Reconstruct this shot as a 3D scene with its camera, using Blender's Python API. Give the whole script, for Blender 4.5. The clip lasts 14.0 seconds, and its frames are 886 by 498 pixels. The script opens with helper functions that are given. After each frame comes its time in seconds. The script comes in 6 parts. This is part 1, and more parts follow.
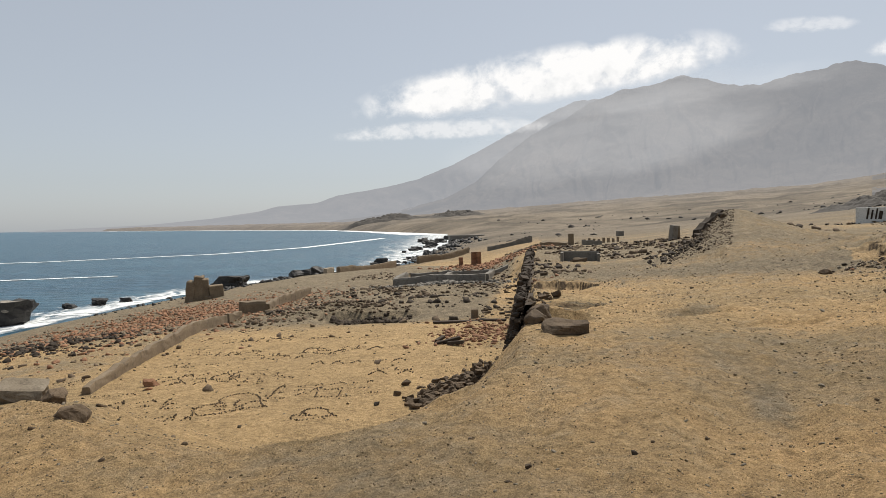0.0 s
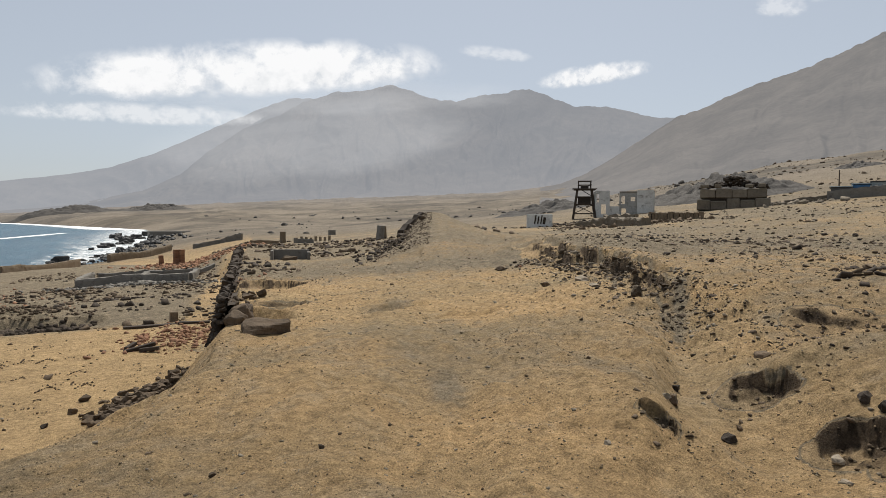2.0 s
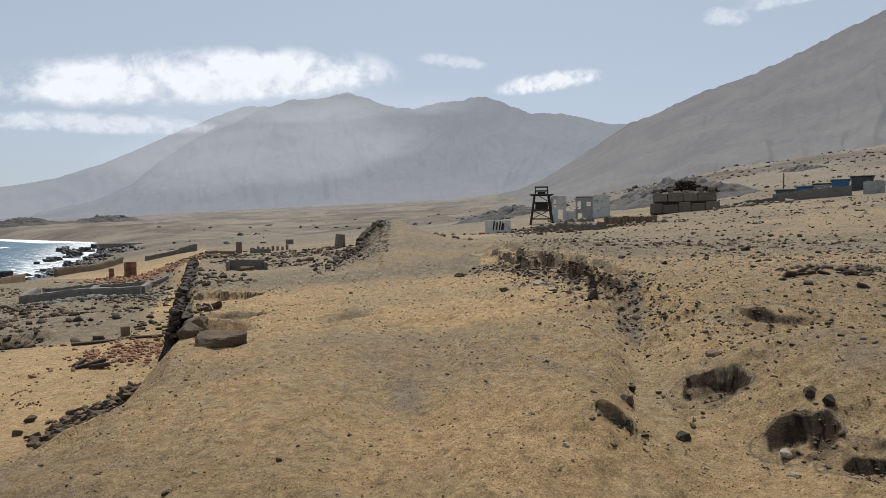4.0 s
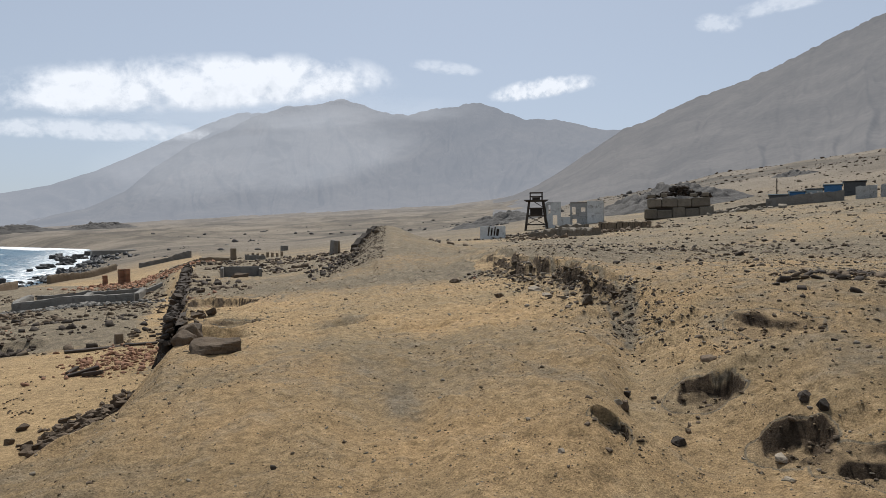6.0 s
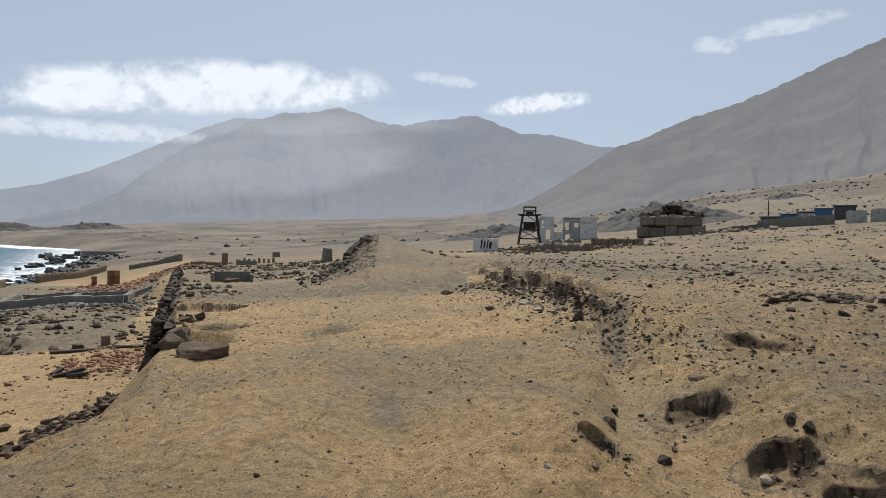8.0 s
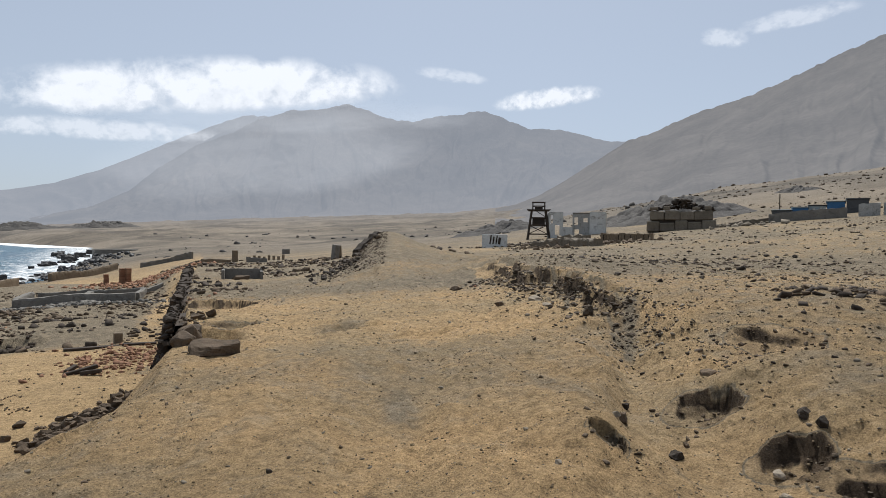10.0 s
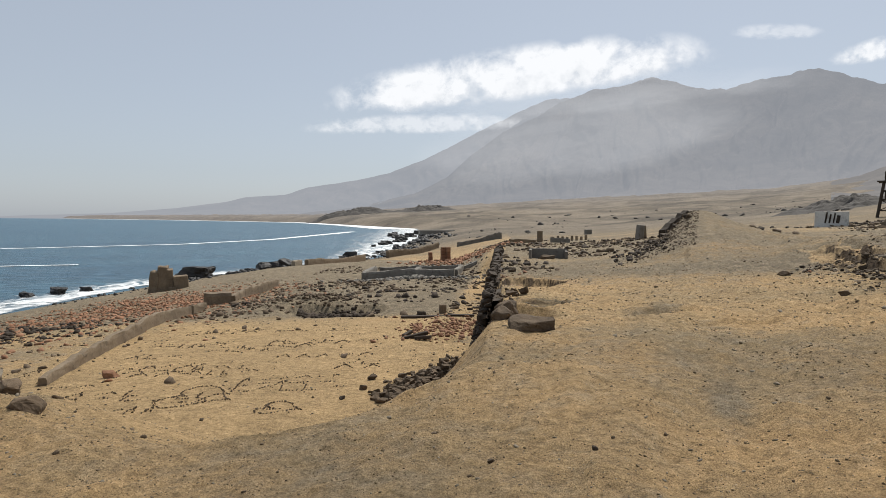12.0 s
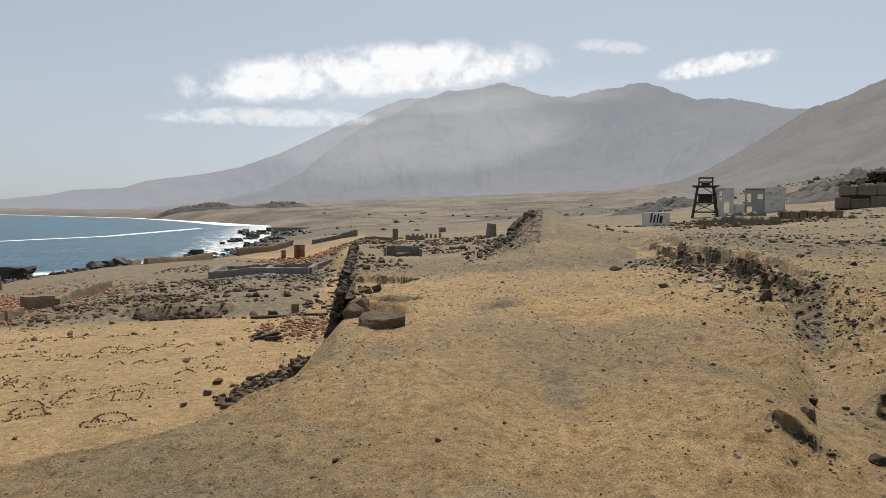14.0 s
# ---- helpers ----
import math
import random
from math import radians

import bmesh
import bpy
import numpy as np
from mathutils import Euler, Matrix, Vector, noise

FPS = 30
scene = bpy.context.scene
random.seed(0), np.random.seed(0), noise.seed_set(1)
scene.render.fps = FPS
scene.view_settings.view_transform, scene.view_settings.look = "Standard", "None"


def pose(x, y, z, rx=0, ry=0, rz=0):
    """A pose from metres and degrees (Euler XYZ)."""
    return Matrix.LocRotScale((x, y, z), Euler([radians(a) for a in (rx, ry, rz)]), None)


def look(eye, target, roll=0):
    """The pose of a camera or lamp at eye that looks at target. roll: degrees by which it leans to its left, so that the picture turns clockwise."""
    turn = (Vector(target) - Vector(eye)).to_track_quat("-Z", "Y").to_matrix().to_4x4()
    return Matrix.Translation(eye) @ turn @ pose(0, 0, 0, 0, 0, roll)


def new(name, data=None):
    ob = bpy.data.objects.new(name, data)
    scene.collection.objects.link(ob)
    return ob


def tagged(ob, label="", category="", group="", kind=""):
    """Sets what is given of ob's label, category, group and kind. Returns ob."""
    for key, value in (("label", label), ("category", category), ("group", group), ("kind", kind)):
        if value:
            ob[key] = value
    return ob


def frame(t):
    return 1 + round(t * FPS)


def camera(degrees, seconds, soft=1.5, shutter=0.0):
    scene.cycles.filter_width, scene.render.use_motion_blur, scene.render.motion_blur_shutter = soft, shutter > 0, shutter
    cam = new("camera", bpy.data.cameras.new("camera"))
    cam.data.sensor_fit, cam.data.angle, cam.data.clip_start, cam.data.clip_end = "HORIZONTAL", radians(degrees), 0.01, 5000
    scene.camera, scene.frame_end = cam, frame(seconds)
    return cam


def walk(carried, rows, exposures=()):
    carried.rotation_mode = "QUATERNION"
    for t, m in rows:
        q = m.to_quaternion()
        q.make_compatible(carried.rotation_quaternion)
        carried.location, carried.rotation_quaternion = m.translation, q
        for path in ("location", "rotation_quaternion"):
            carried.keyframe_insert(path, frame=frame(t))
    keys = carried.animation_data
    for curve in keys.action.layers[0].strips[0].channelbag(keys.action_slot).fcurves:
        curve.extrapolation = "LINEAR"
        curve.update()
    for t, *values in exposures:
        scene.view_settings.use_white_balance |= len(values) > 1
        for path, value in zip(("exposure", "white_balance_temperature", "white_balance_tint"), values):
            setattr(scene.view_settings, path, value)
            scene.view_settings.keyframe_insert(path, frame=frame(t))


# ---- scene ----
EYE = 1.8
cam = camera(69.7, 14.0, soft=0.6)
# seconds, eye x, eye y, yaw, pitch, lean to the right
ROWS = [
    (0.0, 0.0000, 0.0000, 0.00, -2.32, 1.04),
    (0.5, 0.0426, -0.0023, -6.27, -2.91, 1.25),
    (1.0, 0.0747, -0.0072, -11.05, -2.51, 0.80),
    (1.5, 0.1257, -0.0208, -18.81, -2.58, 0.50),
    (2.0, 0.1673, -0.0377, -25.40, -2.59, -0.50),
    (2.5, 0.1816, -0.0449, -27.76, -2.34, 0.92),
    (3.0, 0.1885, -0.0486, -28.91, -2.26, 0.51),
    (5.5, 0.1892, -0.0490, -29.02, -1.38, 0.43),
    (6.0, 0.1919, -0.0505, -29.48, -1.42, 0.56),
    (6.5, 0.1975, -0.0537, -30.43, -1.50, -0.13),
    (7.0, 0.1953, -0.0524, -30.05, -0.74, -1.07),
    (7.5, 0.1959, -0.0527, -30.15, -0.39, -1.23),
    (10.0, 0.1911, -0.0500, -29.34, -0.77, -0.85),
    (10.5, 0.1713, -0.0396, -26.06, -1.00, -0.91),
    (11.0, 0.1216, -0.0194, -18.17, -0.99, -0.73),
    (11.5, 0.0571, -0.0042, -8.42, -2.17, -0.39),
    (12.0, 0.0185, -0.0004, -2.72, -2.79, -0.24),
    (12.5, 0.0220, -0.0006, -3.23, -2.77, -0.23),
    (13.0, 0.0277, -0.0010, -4.07, -2.99, 0.00),
    (13.5, 0.0614, -0.0049, -9.05, -2.94, -0.04),
    (14.0, 0.1049, -0.0144, -15.61, -2.90, -0.78),
]


def carried_pose(x, y, yaw, pitch, lean):
    """Camera pose: yaw about the vertical, then pitch, then lean about the line of sight."""
    return pose(x, y, EYE, 0, 0, yaw) @ pose(0, 0, 0, 90 + pitch, 0, 0) @ pose(0, 0, 0, 0, 0, -lean)


walk(cam, [(t, carried_pose(x, y, a, p, r)) for t, x, y, a, p, r in ROWS],
     [(0.0, -0.02, 6600, 10), (1.5, -0.04, 6550, 10), (3.0, -0.1, 6250, 10), (5.5, -0.1, 6050, 10), (7.5, -0.1, 6000, 10), (10.5, -0.05, 6050, 10), (12.5, -0.04, 6400, 10), (14.0, -0.04, 6450, 10)])

# ---- light ----
SUN_AZ, SUN_EL = 32.0, 57.0     # degrees to the right of north (+y), and above the horizon
world = bpy.data.worlds.new("sky")
scene.world = world
world.use_nodes = True
wt = world.node_tree
wt.nodes.clear()
w_out = wt.nodes.new("ShaderNodeOutputWorld")
w_bg = wt.nodes.new("ShaderNodeBackground")
w_sky = wt.nodes.new("ShaderNodeTexSky")
w_sky.sky_type = "NISHITA"
w_sky.sun_disc = False
w_sky.sun_elevation = radians(SUN_EL)
w_sky.sun_rotation = radians(SUN_AZ)
w_sky.air_density, w_sky.dust_density, w_sky.ozone_density = 1.0, 1.0, 2.0
w_hue = wt.nodes.new("ShaderNodeHueSaturation")
w_hue.inputs["Saturation"].default_value = 0.62
wt.links.new(w_sky.outputs[0], w_hue.inputs["Color"])
w_mix = wt.nodes.new("ShaderNodeMix")      # the bright sea haze over the whole sky
w_mix.data_type = "RGBA"
w_mix.inputs["Factor"].default_value = 0.5
w_mix.inputs["B"].default_value = (6.1, 6.7, 7.4, 1)
wt.links.new(w_hue.outputs[0], w_mix.inputs["A"])
wt.links.new(w_mix.outputs["Result"], w_bg.inputs["Color"])
w_bg.inputs["Strength"].default_value = 0.092
wt.links.new(w_bg.outputs[0], w_out.inputs["Surface"])

sun_data = bpy.data.lights.new("sun", "SUN")
sun_data.energy, sun_data.angle, sun_data.color = 5.0, radians(0.6), (1.0, 0.95, 0.86)
sun = new("sun", sun_data)
sun_dir = Vector((math.sin(radians(SUN_AZ)) * math.cos(radians(SUN_EL)), math.cos(radians(SUN_AZ)) * math.cos(radians(SUN_EL)), math.sin(radians(SUN_EL))))
sun.matrix_world = look(sun_dir * 200, (0, 0, 0))


# ---- materials ----
def nodes_of(name):
    m = bpy.data.materials.new(name)
    m.use_nodes = True
    nt = m.node_tree
    nt.nodes.clear()
    out = nt.nodes.new("ShaderNodeOutputMaterial")
    return m, nt, out


def noise_node(nt, scale, detail=5.0, rough=0.6, vector=None, distortion=0.0):
    n = nt.nodes.new("ShaderNodeTexNoise")
    n.inputs["Scale"].default_value, n.inputs["Detail"].default_value = scale, detail
    n.inputs["Roughness"].default_value, n.inputs["Distortion"].default_value = rough, distortion
    if vector is not None:
        nt.links.new(vector, n.inputs["Vector"])
    return n.outputs["Fac"]


def ramp(nt, fac, stops):
    r = nt.nodes.new("ShaderNodeValToRGB")
    while len(r.color_ramp.elements) < len(stops):
        r.color_ramp.elements.new(0.5)
    for e, (p, c) in zip(r.color_ramp.elements, stops):
        e.position = p
        e.color = (c, c, c, 1) if isinstance(c, (int, float)) else (*c, 1)
    nt.links.new(fac, r.inputs["Fac"])
    return r.outputs["Color"]


def mixed(nt, fac, a, b, mode="MIX"):
    m = nt.nodes.new("ShaderNodeMix")
    m.data_type, m.blend_type = "RGBA", mode
    for sock, v in ((m.inputs["Factor"], fac), (m.inputs["A"], a), (m.inputs["B"], b)):
        if isinstance(v, bpy.types.NodeSocket):
            nt.links.new(v, sock)
        elif isinstance(v, (int, float)):
            sock.default_value = v
        else:
            sock.default_value = (*v, 1)
    return m.outputs["Result"]


def math_node(nt, op, a, b=0.0, c=0.0, clamp=False):
    n = nt.nodes.new("ShaderNodeMath")
    n.operation, n.use_clamp = op, clamp
    for sock, v in zip(n.inputs, (a, b, c)):
        if isinstance(v, bpy.types.NodeSocket):
            nt.links.new(v, sock)
        else:
            sock.default_value = v
    return n.outputs[0]


def place_of(nt):
    g = nt.nodes.new("ShaderNodeNewGeometry")
    return g.outputs["Position"]


def bump(nt, height, strength, distance, normal=None):
    b = nt.nodes.new("ShaderNodeBump")
    b.inputs["Strength"].default_value, b.inputs["Distance"].default_value = strength, distance
    nt.links.new(height, b.inputs["Height"])
    if normal is not None:
        nt.links.new(normal, b.inputs["Normal"])
    return b.outputs["Normal"]


def surface(name, a, b, dark, scale=2.0, rough=0.9, relief=0.02, grain=30.0, metallic=0.0, vary=0.25):
    """A weathered surface: two tones in large patches, dark stains, fine grain, relief, and a tone of its own for each object."""
    m, nt, out = nodes_of(name)
    p = place_of(nt)
    big = noise_node(nt, scale, 4.0, 0.6, p)
    col = mixed(nt, ramp(nt, big, [(0.35, 0.0), (0.65, 1.0)]), a, b)
    stain = noise_node(nt, scale * 2.7, 6.0, 0.7, p, 0.6)
    col = mixed(nt, ramp(nt, stain, [(0.52, 0.0), (0.72, 0.85)]), col, dark)
    fine = noise_node(nt, grain, 3.0, 0.7, p)
    col = mixed(nt, 0.55, col, ramp(nt, fine, [(0.25, 0.35), (0.75, 1.0)]), "MULTIPLY")
    info = nt.nodes.new("ShaderNodeObjectInfo")
    tone = ramp(nt, info.outputs["Random"], [(0.0, 1.0 - vary), (1.0, 1.0)])
    col = mixed(nt, 1.0, col, tone, "MULTIPLY")
    bs = nt.nodes.new("ShaderNodeBsdfPrincipled")
    nt.links.new(col, bs.inputs["Base Color"])
    bs.inputs["Roughness"].default_value, bs.inputs["Metallic"].default_value = rough, metallic
    bs.inputs["Specular IOR Level"].default_value = 0.25
    n1 = bump(nt, stain, 0.6, relief * 2)
    nt.links.new(bump(nt, fine, 0.6, relief, n1), bs.inputs["Normal"])
    nt.links.new(bs.outputs[0], out.inputs["Surface"])
    return m


def ground_material():
    m, nt, out = nodes_of("desert_ground")
    p = place_of(nt)
    at = nt.nodes.new("ShaderNodeAttribute")
    at.attribute_name = "soil"
    sep = nt.nodes.new("ShaderNodeSeparateColor")
    nt.links.new(at.outputs["Color"], sep.inputs[0])
    big = noise_node(nt, 0.35, 6.0, 0.62, p, 0.4)
    mid = noise_node(nt, 2.2, 6.0, 0.65, p, 0.3)
    fine = noise_node(nt, 9.0, 9.0, 0.82, p)
    dirt = mixed(nt, ramp(nt, big, [(0.36, 0.0), (0.64, 1.0)]), (0.46, 0.307, 0.152), (0.325, 0.24, 0.134))
    sand = mixed(nt, ramp(nt, big, [(0.36, 0.0), (0.66, 1.0)]), (0.42, 0.29, 0.148), (0.36, 0.252, 0.132))
    grey = mixed(nt, ramp(nt, mid, [(0.36, 0.0), (0.66, 1.0)]), (0.165, 0.134, 0.092), (0.245, 0.195, 0.13))
    red = mixed(nt, ramp(nt, mid, [(0.4, 0.0), (0.6, 1.0)]), (0.20, 0.115, 0.065), (0.25, 0.19, 0.12))

    def weight(sock, jitter):
        w = math_node(nt, "ADD", sock, math_node(nt, "MULTIPLY", math_node(nt, "SUBTRACT", mid, 0.5), jitter))
        return ramp(nt, w, [(0.3, 0.0), (0.7, 1.0)])
    col = mixed(nt, weight(sep.outputs[0], 0.9), dirt, sand)
    col = mixed(nt, math_node(nt, "MULTIPLY", weight(sep.outputs[1], 1.3), ramp(nt, math_node(nt, "SUBTRACT", sep.outputs[1], 1.0), [(0.1, 1.0), (0.4, 0.35)])), col, grey)
    shaded_earth = mixed(nt, mid, (0.045, 0.032, 0.021), (0.10, 0.07, 0.044))        # dark earth of the broken steep faces, with their shade put into the colour
    shade_mask = math_node(nt, "ADD", math_node(nt, "SUBTRACT", sep.outputs[1], 1.0), math_node(nt, "MULTIPLY", math_node(nt, "SUBTRACT", fine, 0.5), 1.2))
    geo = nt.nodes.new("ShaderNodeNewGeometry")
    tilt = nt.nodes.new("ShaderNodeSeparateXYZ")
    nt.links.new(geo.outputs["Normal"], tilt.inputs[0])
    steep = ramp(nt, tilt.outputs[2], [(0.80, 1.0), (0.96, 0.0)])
    col = mixed(nt, math_node(nt, "MULTIPLY", steep, ramp(nt, shade_mask, [(0.25, 0.0), (0.6, 1.0)])), col, shaded_earth)
    col = mixed(nt, weight(sep.outputs[2], 1.5), col, red)
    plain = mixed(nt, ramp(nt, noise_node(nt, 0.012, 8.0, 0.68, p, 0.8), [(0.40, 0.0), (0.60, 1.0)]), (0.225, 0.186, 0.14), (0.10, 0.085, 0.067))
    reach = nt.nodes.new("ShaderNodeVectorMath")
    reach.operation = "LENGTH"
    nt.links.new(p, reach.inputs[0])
    haze_tint = ramp(nt, math_node(nt, "MULTIPLY", reach.outputs["Value"], 0.0005), [(0.3, 0.0), (0.9, 0.75)])     # greyer far off: distance haze put into the base colour
    plain = mixed(nt, haze_tint, plain, (0.22, 0.20, 0.185))
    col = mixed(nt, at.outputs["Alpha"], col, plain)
    # scattered grit: dark and pale specks
    vor = nt.nodes.new("ShaderNodeTexVoronoi")
    vor.inputs["Scale"].default_value = 22.0
    nt.links.new(p, vor.inputs["Vector"])
    speck = ramp(nt, vor.outputs["Distance"], [(0.14, 1.0), (0.26, 0.0)])
    gate = ramp(nt, noise_node(nt, 3.1, 4.0, 0.6, p), [(0.55, 0.0), (0.68, 1.0)])
    sp = math_node(nt, "MULTIPLY", speck, gate)
    col = mixed(nt, math_node(nt, "MULTIPLY", sp, 0.7), col, ramp(nt, noise_node(nt, 9.0, 2.0, 0.5, p), [(0.42, (0.09, 0.07, 0.05)), (0.62, (0.50, 0.42, 0.31))]))
    col = mixed(nt, 0.85, col, ramp(nt, fine, [(0.36, 0.50), (0.60, 1.30)]), "MULTIPLY")
    tiny = noise_node(nt, 55.0, 3.0, 0.75, p)
    col = mixed(nt, 0.8, col, ramp(nt, tiny, [(0.34, 0.55), (0.6, 1.22)]), "MULTIPLY")
    col = mixed(nt, 0.6, col, ramp(nt, mid, [(0.3, 0.62), (0.66, 1.15)]), "MULTIPLY")
    bs = nt.nodes.new("ShaderNodeBsdfPrincipled")
    nt.links.new(col, bs.inputs["Base Color"])
    bs.inputs["Roughness"].default_value = 0.95
    bs.inputs["Specular IOR Level"].default_value = 0.12
    n1 = bump(nt, mid, 0.7, 0.14)
    n2 = bump(nt, tiny, 0.6, 0.01, bump(nt, fine, 1.0, 0.07, n1))
    nt.links.new(bump(nt, sp, 0.7, 0.03, n2), bs.inputs["Normal"])
    nt.links.new(bs.outputs[0], out.inputs["Surface"])
    return m


def far_material(name, a, b, haze_glow, haze_share, scale):
    """Rock and scree of a far slope, kilometres of bright haze mixed in as an even emission."""
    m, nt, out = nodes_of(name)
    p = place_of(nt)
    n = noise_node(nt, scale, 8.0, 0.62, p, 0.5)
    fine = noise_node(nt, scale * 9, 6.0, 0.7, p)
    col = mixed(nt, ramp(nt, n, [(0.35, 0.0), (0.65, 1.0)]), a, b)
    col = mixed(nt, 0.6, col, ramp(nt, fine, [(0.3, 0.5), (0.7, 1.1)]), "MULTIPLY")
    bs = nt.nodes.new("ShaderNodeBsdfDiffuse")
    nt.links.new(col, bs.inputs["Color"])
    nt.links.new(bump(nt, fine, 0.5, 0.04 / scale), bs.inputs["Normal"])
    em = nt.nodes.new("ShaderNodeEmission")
    em.inputs["Color"].default_value = (*haze_glow, 1)
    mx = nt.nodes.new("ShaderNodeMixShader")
    mx.inputs[0].default_value = haze_share
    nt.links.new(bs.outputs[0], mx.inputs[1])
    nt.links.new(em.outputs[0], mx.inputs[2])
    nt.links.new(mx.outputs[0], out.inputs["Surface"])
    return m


def sea_material():
    m, nt, out = nodes_of("sea_water")
    p = place_of(nt)
    mp = nt.nodes.new("ShaderNodeMapping")
    mp.inputs["Scale"].default_value = (0.35, 1.0, 1.0)
    mp.inputs["Rotation"].default_value = (0, 0, radians(25))
    nt.links.new(p, mp.inputs["Vector"])
    big = noise_node(nt, 0.05, 4.0, 0.6, mp.outputs[0])
    wav = noise_node(nt, 0.8, 5.0, 0.65, mp.outputs[0], 0.3)
    col = mixed(nt, ramp(nt, big, [(0.35, 0.0), (0.65, 1.0)]), (0.028, 0.085, 0.135), (0.05, 0.125, 0.175))
    col = mixed(nt, 0.7, col, ramp(nt, wav, [(0.36, 0.35), (0.62, 1.25)]), "MULTIPLY")
    bs = nt.nodes.new("ShaderNodeBsdfPrincipled")
    nt.links.new(col, bs.inputs["Base Color"])
    bs.inputs["Roughness"].default_value = 0.32
    bs.inputs["IOR"].default_value = 1.33
    nt.links.new(bump(nt, wav, 1.0, 0.9), bs.inputs["Normal"])
    nt.links.new(bs.outputs[0], out.inputs["Surface"])
    return m


def foam_material(name, scale, low, high):
    """White water: torn patches, the edges from the mesh's own foam attribute."""
    m, nt, out = nodes_of(name)
    p = place_of(nt)
    mp = nt.nodes.new("ShaderNodeMapping")
    mp.inputs["Scale"].default_value = (1.0, 0.55, 1.0)
    nt.links.new(p, mp.inputs["Vector"])
    at = nt.nodes.new("ShaderNodeAttribute")
    at.attribute_name = "foam"
    n = noise_node(nt, scale, 6.0, 0.68, mp.outputs[0], 1.2)
    v = math_node(nt, "ADD", math_node(nt, "MULTIPLY", n, 1.1), math_node(nt, "SUBTRACT", at.outputs["Fac"], 0.85))
    fac = ramp(nt, v, [(low, 0.0), (high, 1.0)])
    bs = nt.nodes.new("ShaderNodeBsdfDiffuse")
    bs.inputs["Color"].default_value = (0.78, 0.80, 0.80, 1)
    tr = nt.nodes.new("ShaderNodeBsdfTransparent")
    mx = nt.nodes.new("ShaderNodeMixShader")
    nt.links.new(fac, mx.inputs[0])
    nt.links.new(tr.outputs[0], mx.inputs[1])
    nt.links.new(bs.outputs[0], mx.inputs[2])
    nt.links.new(mx.outputs[0], out.inputs["Surface"])
    return m


def cloud_material(name, seed, density, softness, stretch):
    """Vapour: an uneven oval of white, thinning out at its rim."""
    m, nt, out = nodes_of(name)
    tc = nt.nodes.new("ShaderNodeTexCoord")
    uvp = tc.outputs["Object"]          # the mesh runs from -1 to 1 both ways
    mp = nt.nodes.new("ShaderNodeMapping")
    mp.inputs["Scale"].default_value = (stretch, 1.0, 1.0)
    mp.inputs["Location"].default_value = (seed * 7.3, seed * 3.1, seed)
    nt.links.new(uvp, mp.inputs["Vector"])
    n1 = noise_node(nt, 0.8, 8.0, 0.6, mp.outputs[0], 0.3)
    n2 = noise_node(nt, 2.2, 8.0, 0.62, mp.outputs[0])
    sx = nt.nodes.new("ShaderNodeSeparateXYZ")
    nt.links.new(uvp, sx.inputs[0])
    x2 = math_node(nt, "POWER", math_node(nt, "ABSOLUTE", sx.outputs[0]), 2.4)
    low = math_node(nt, "MULTIPLY", math_node(nt, "MINIMUM", sx.outputs[1], 0.0), 0.45)     # flatter below than above
    y2 = math_node(nt, "POWER", math_node(nt, "ABSOLUTE", math_node(nt, "ADD", math_node(nt, "MULTIPLY", sx.outputs[1], 1.15), low)), 2.0)
    rim = math_node(nt, "SUBTRACT", 1.0, math_node(nt, "ADD", x2, y2))
    v = math_node(nt, "ADD", rim, math_node(nt, "MULTIPLY", math_node(nt, "SUBTRACT", n1, 0.50), 3.0))
    v = math_node(nt, "ADD", v, math_node(nt, "MULTIPLY", math_node(nt, "SUBTRACT", n2, 0.5), 1.5))
    edge = math_node(nt, "MULTIPLY", ramp(nt, rim, [(0.0, 0.0), (0.55, 1.0)]), density)
    fac = math_node(nt, "MULTIPLY", ramp(nt, v, [(0.0, 0.0), (softness, 1.0)]), edge)
    # sunlit white and the greyer underside are put in as emission
    shade = ramp(nt, math_node(nt, "ADD", math_node(nt, "MULTIPLY", sx.outputs[1], 0.3), n2), [(0.15, (0.76, 0.785, 0.81)), (0.5, (1.0, 1.0, 1.0))])
    em = nt.nodes.new("ShaderNodeEmission")
    nt.links.new(shade, em.inputs["Color"])
    tr = nt.nodes.new("ShaderNodeBsdfTransparent")
    mx = nt.nodes.new("ShaderNodeMixShader")
    nt.links.new(fac, mx.inputs[0])
    nt.links.new(tr.outputs[0], mx.inputs[1])
    nt.links.new(em.outputs[0], mx.inputs[2])
    nt.links.new(mx.outputs[0], out.inputs["Surface"])
    return m


# haze colours that the far slopes' materials give off as emission
HAZE_GLOW = (0.385, 0.405, 0.44)
HAZE_GLOW_FAR = (0.43, 0.455, 0.495)
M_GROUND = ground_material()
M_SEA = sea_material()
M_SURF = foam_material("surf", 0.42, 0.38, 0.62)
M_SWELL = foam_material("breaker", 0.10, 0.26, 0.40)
M_MOUNT_A = far_material("hazy_mountain_rock", (0.11, 0.10, 0.095), (0.21, 0.18, 0.155), HAZE_GLOW, 0.66, 0.0022)
M_MOUNT_B = far_material("hazier_mountain_rock", (0.12, 0.105, 0.095), (0.20, 0.17, 0.15), HAZE_GLOW_FAR, 0.74, 0.004)
M_HILL = far_material("hazy_hill_scree", (0.12, 0.105, 0.09), (0.19, 0.165, 0.14), (0.385, 0.40, 0.425), 0.36, 0.012)
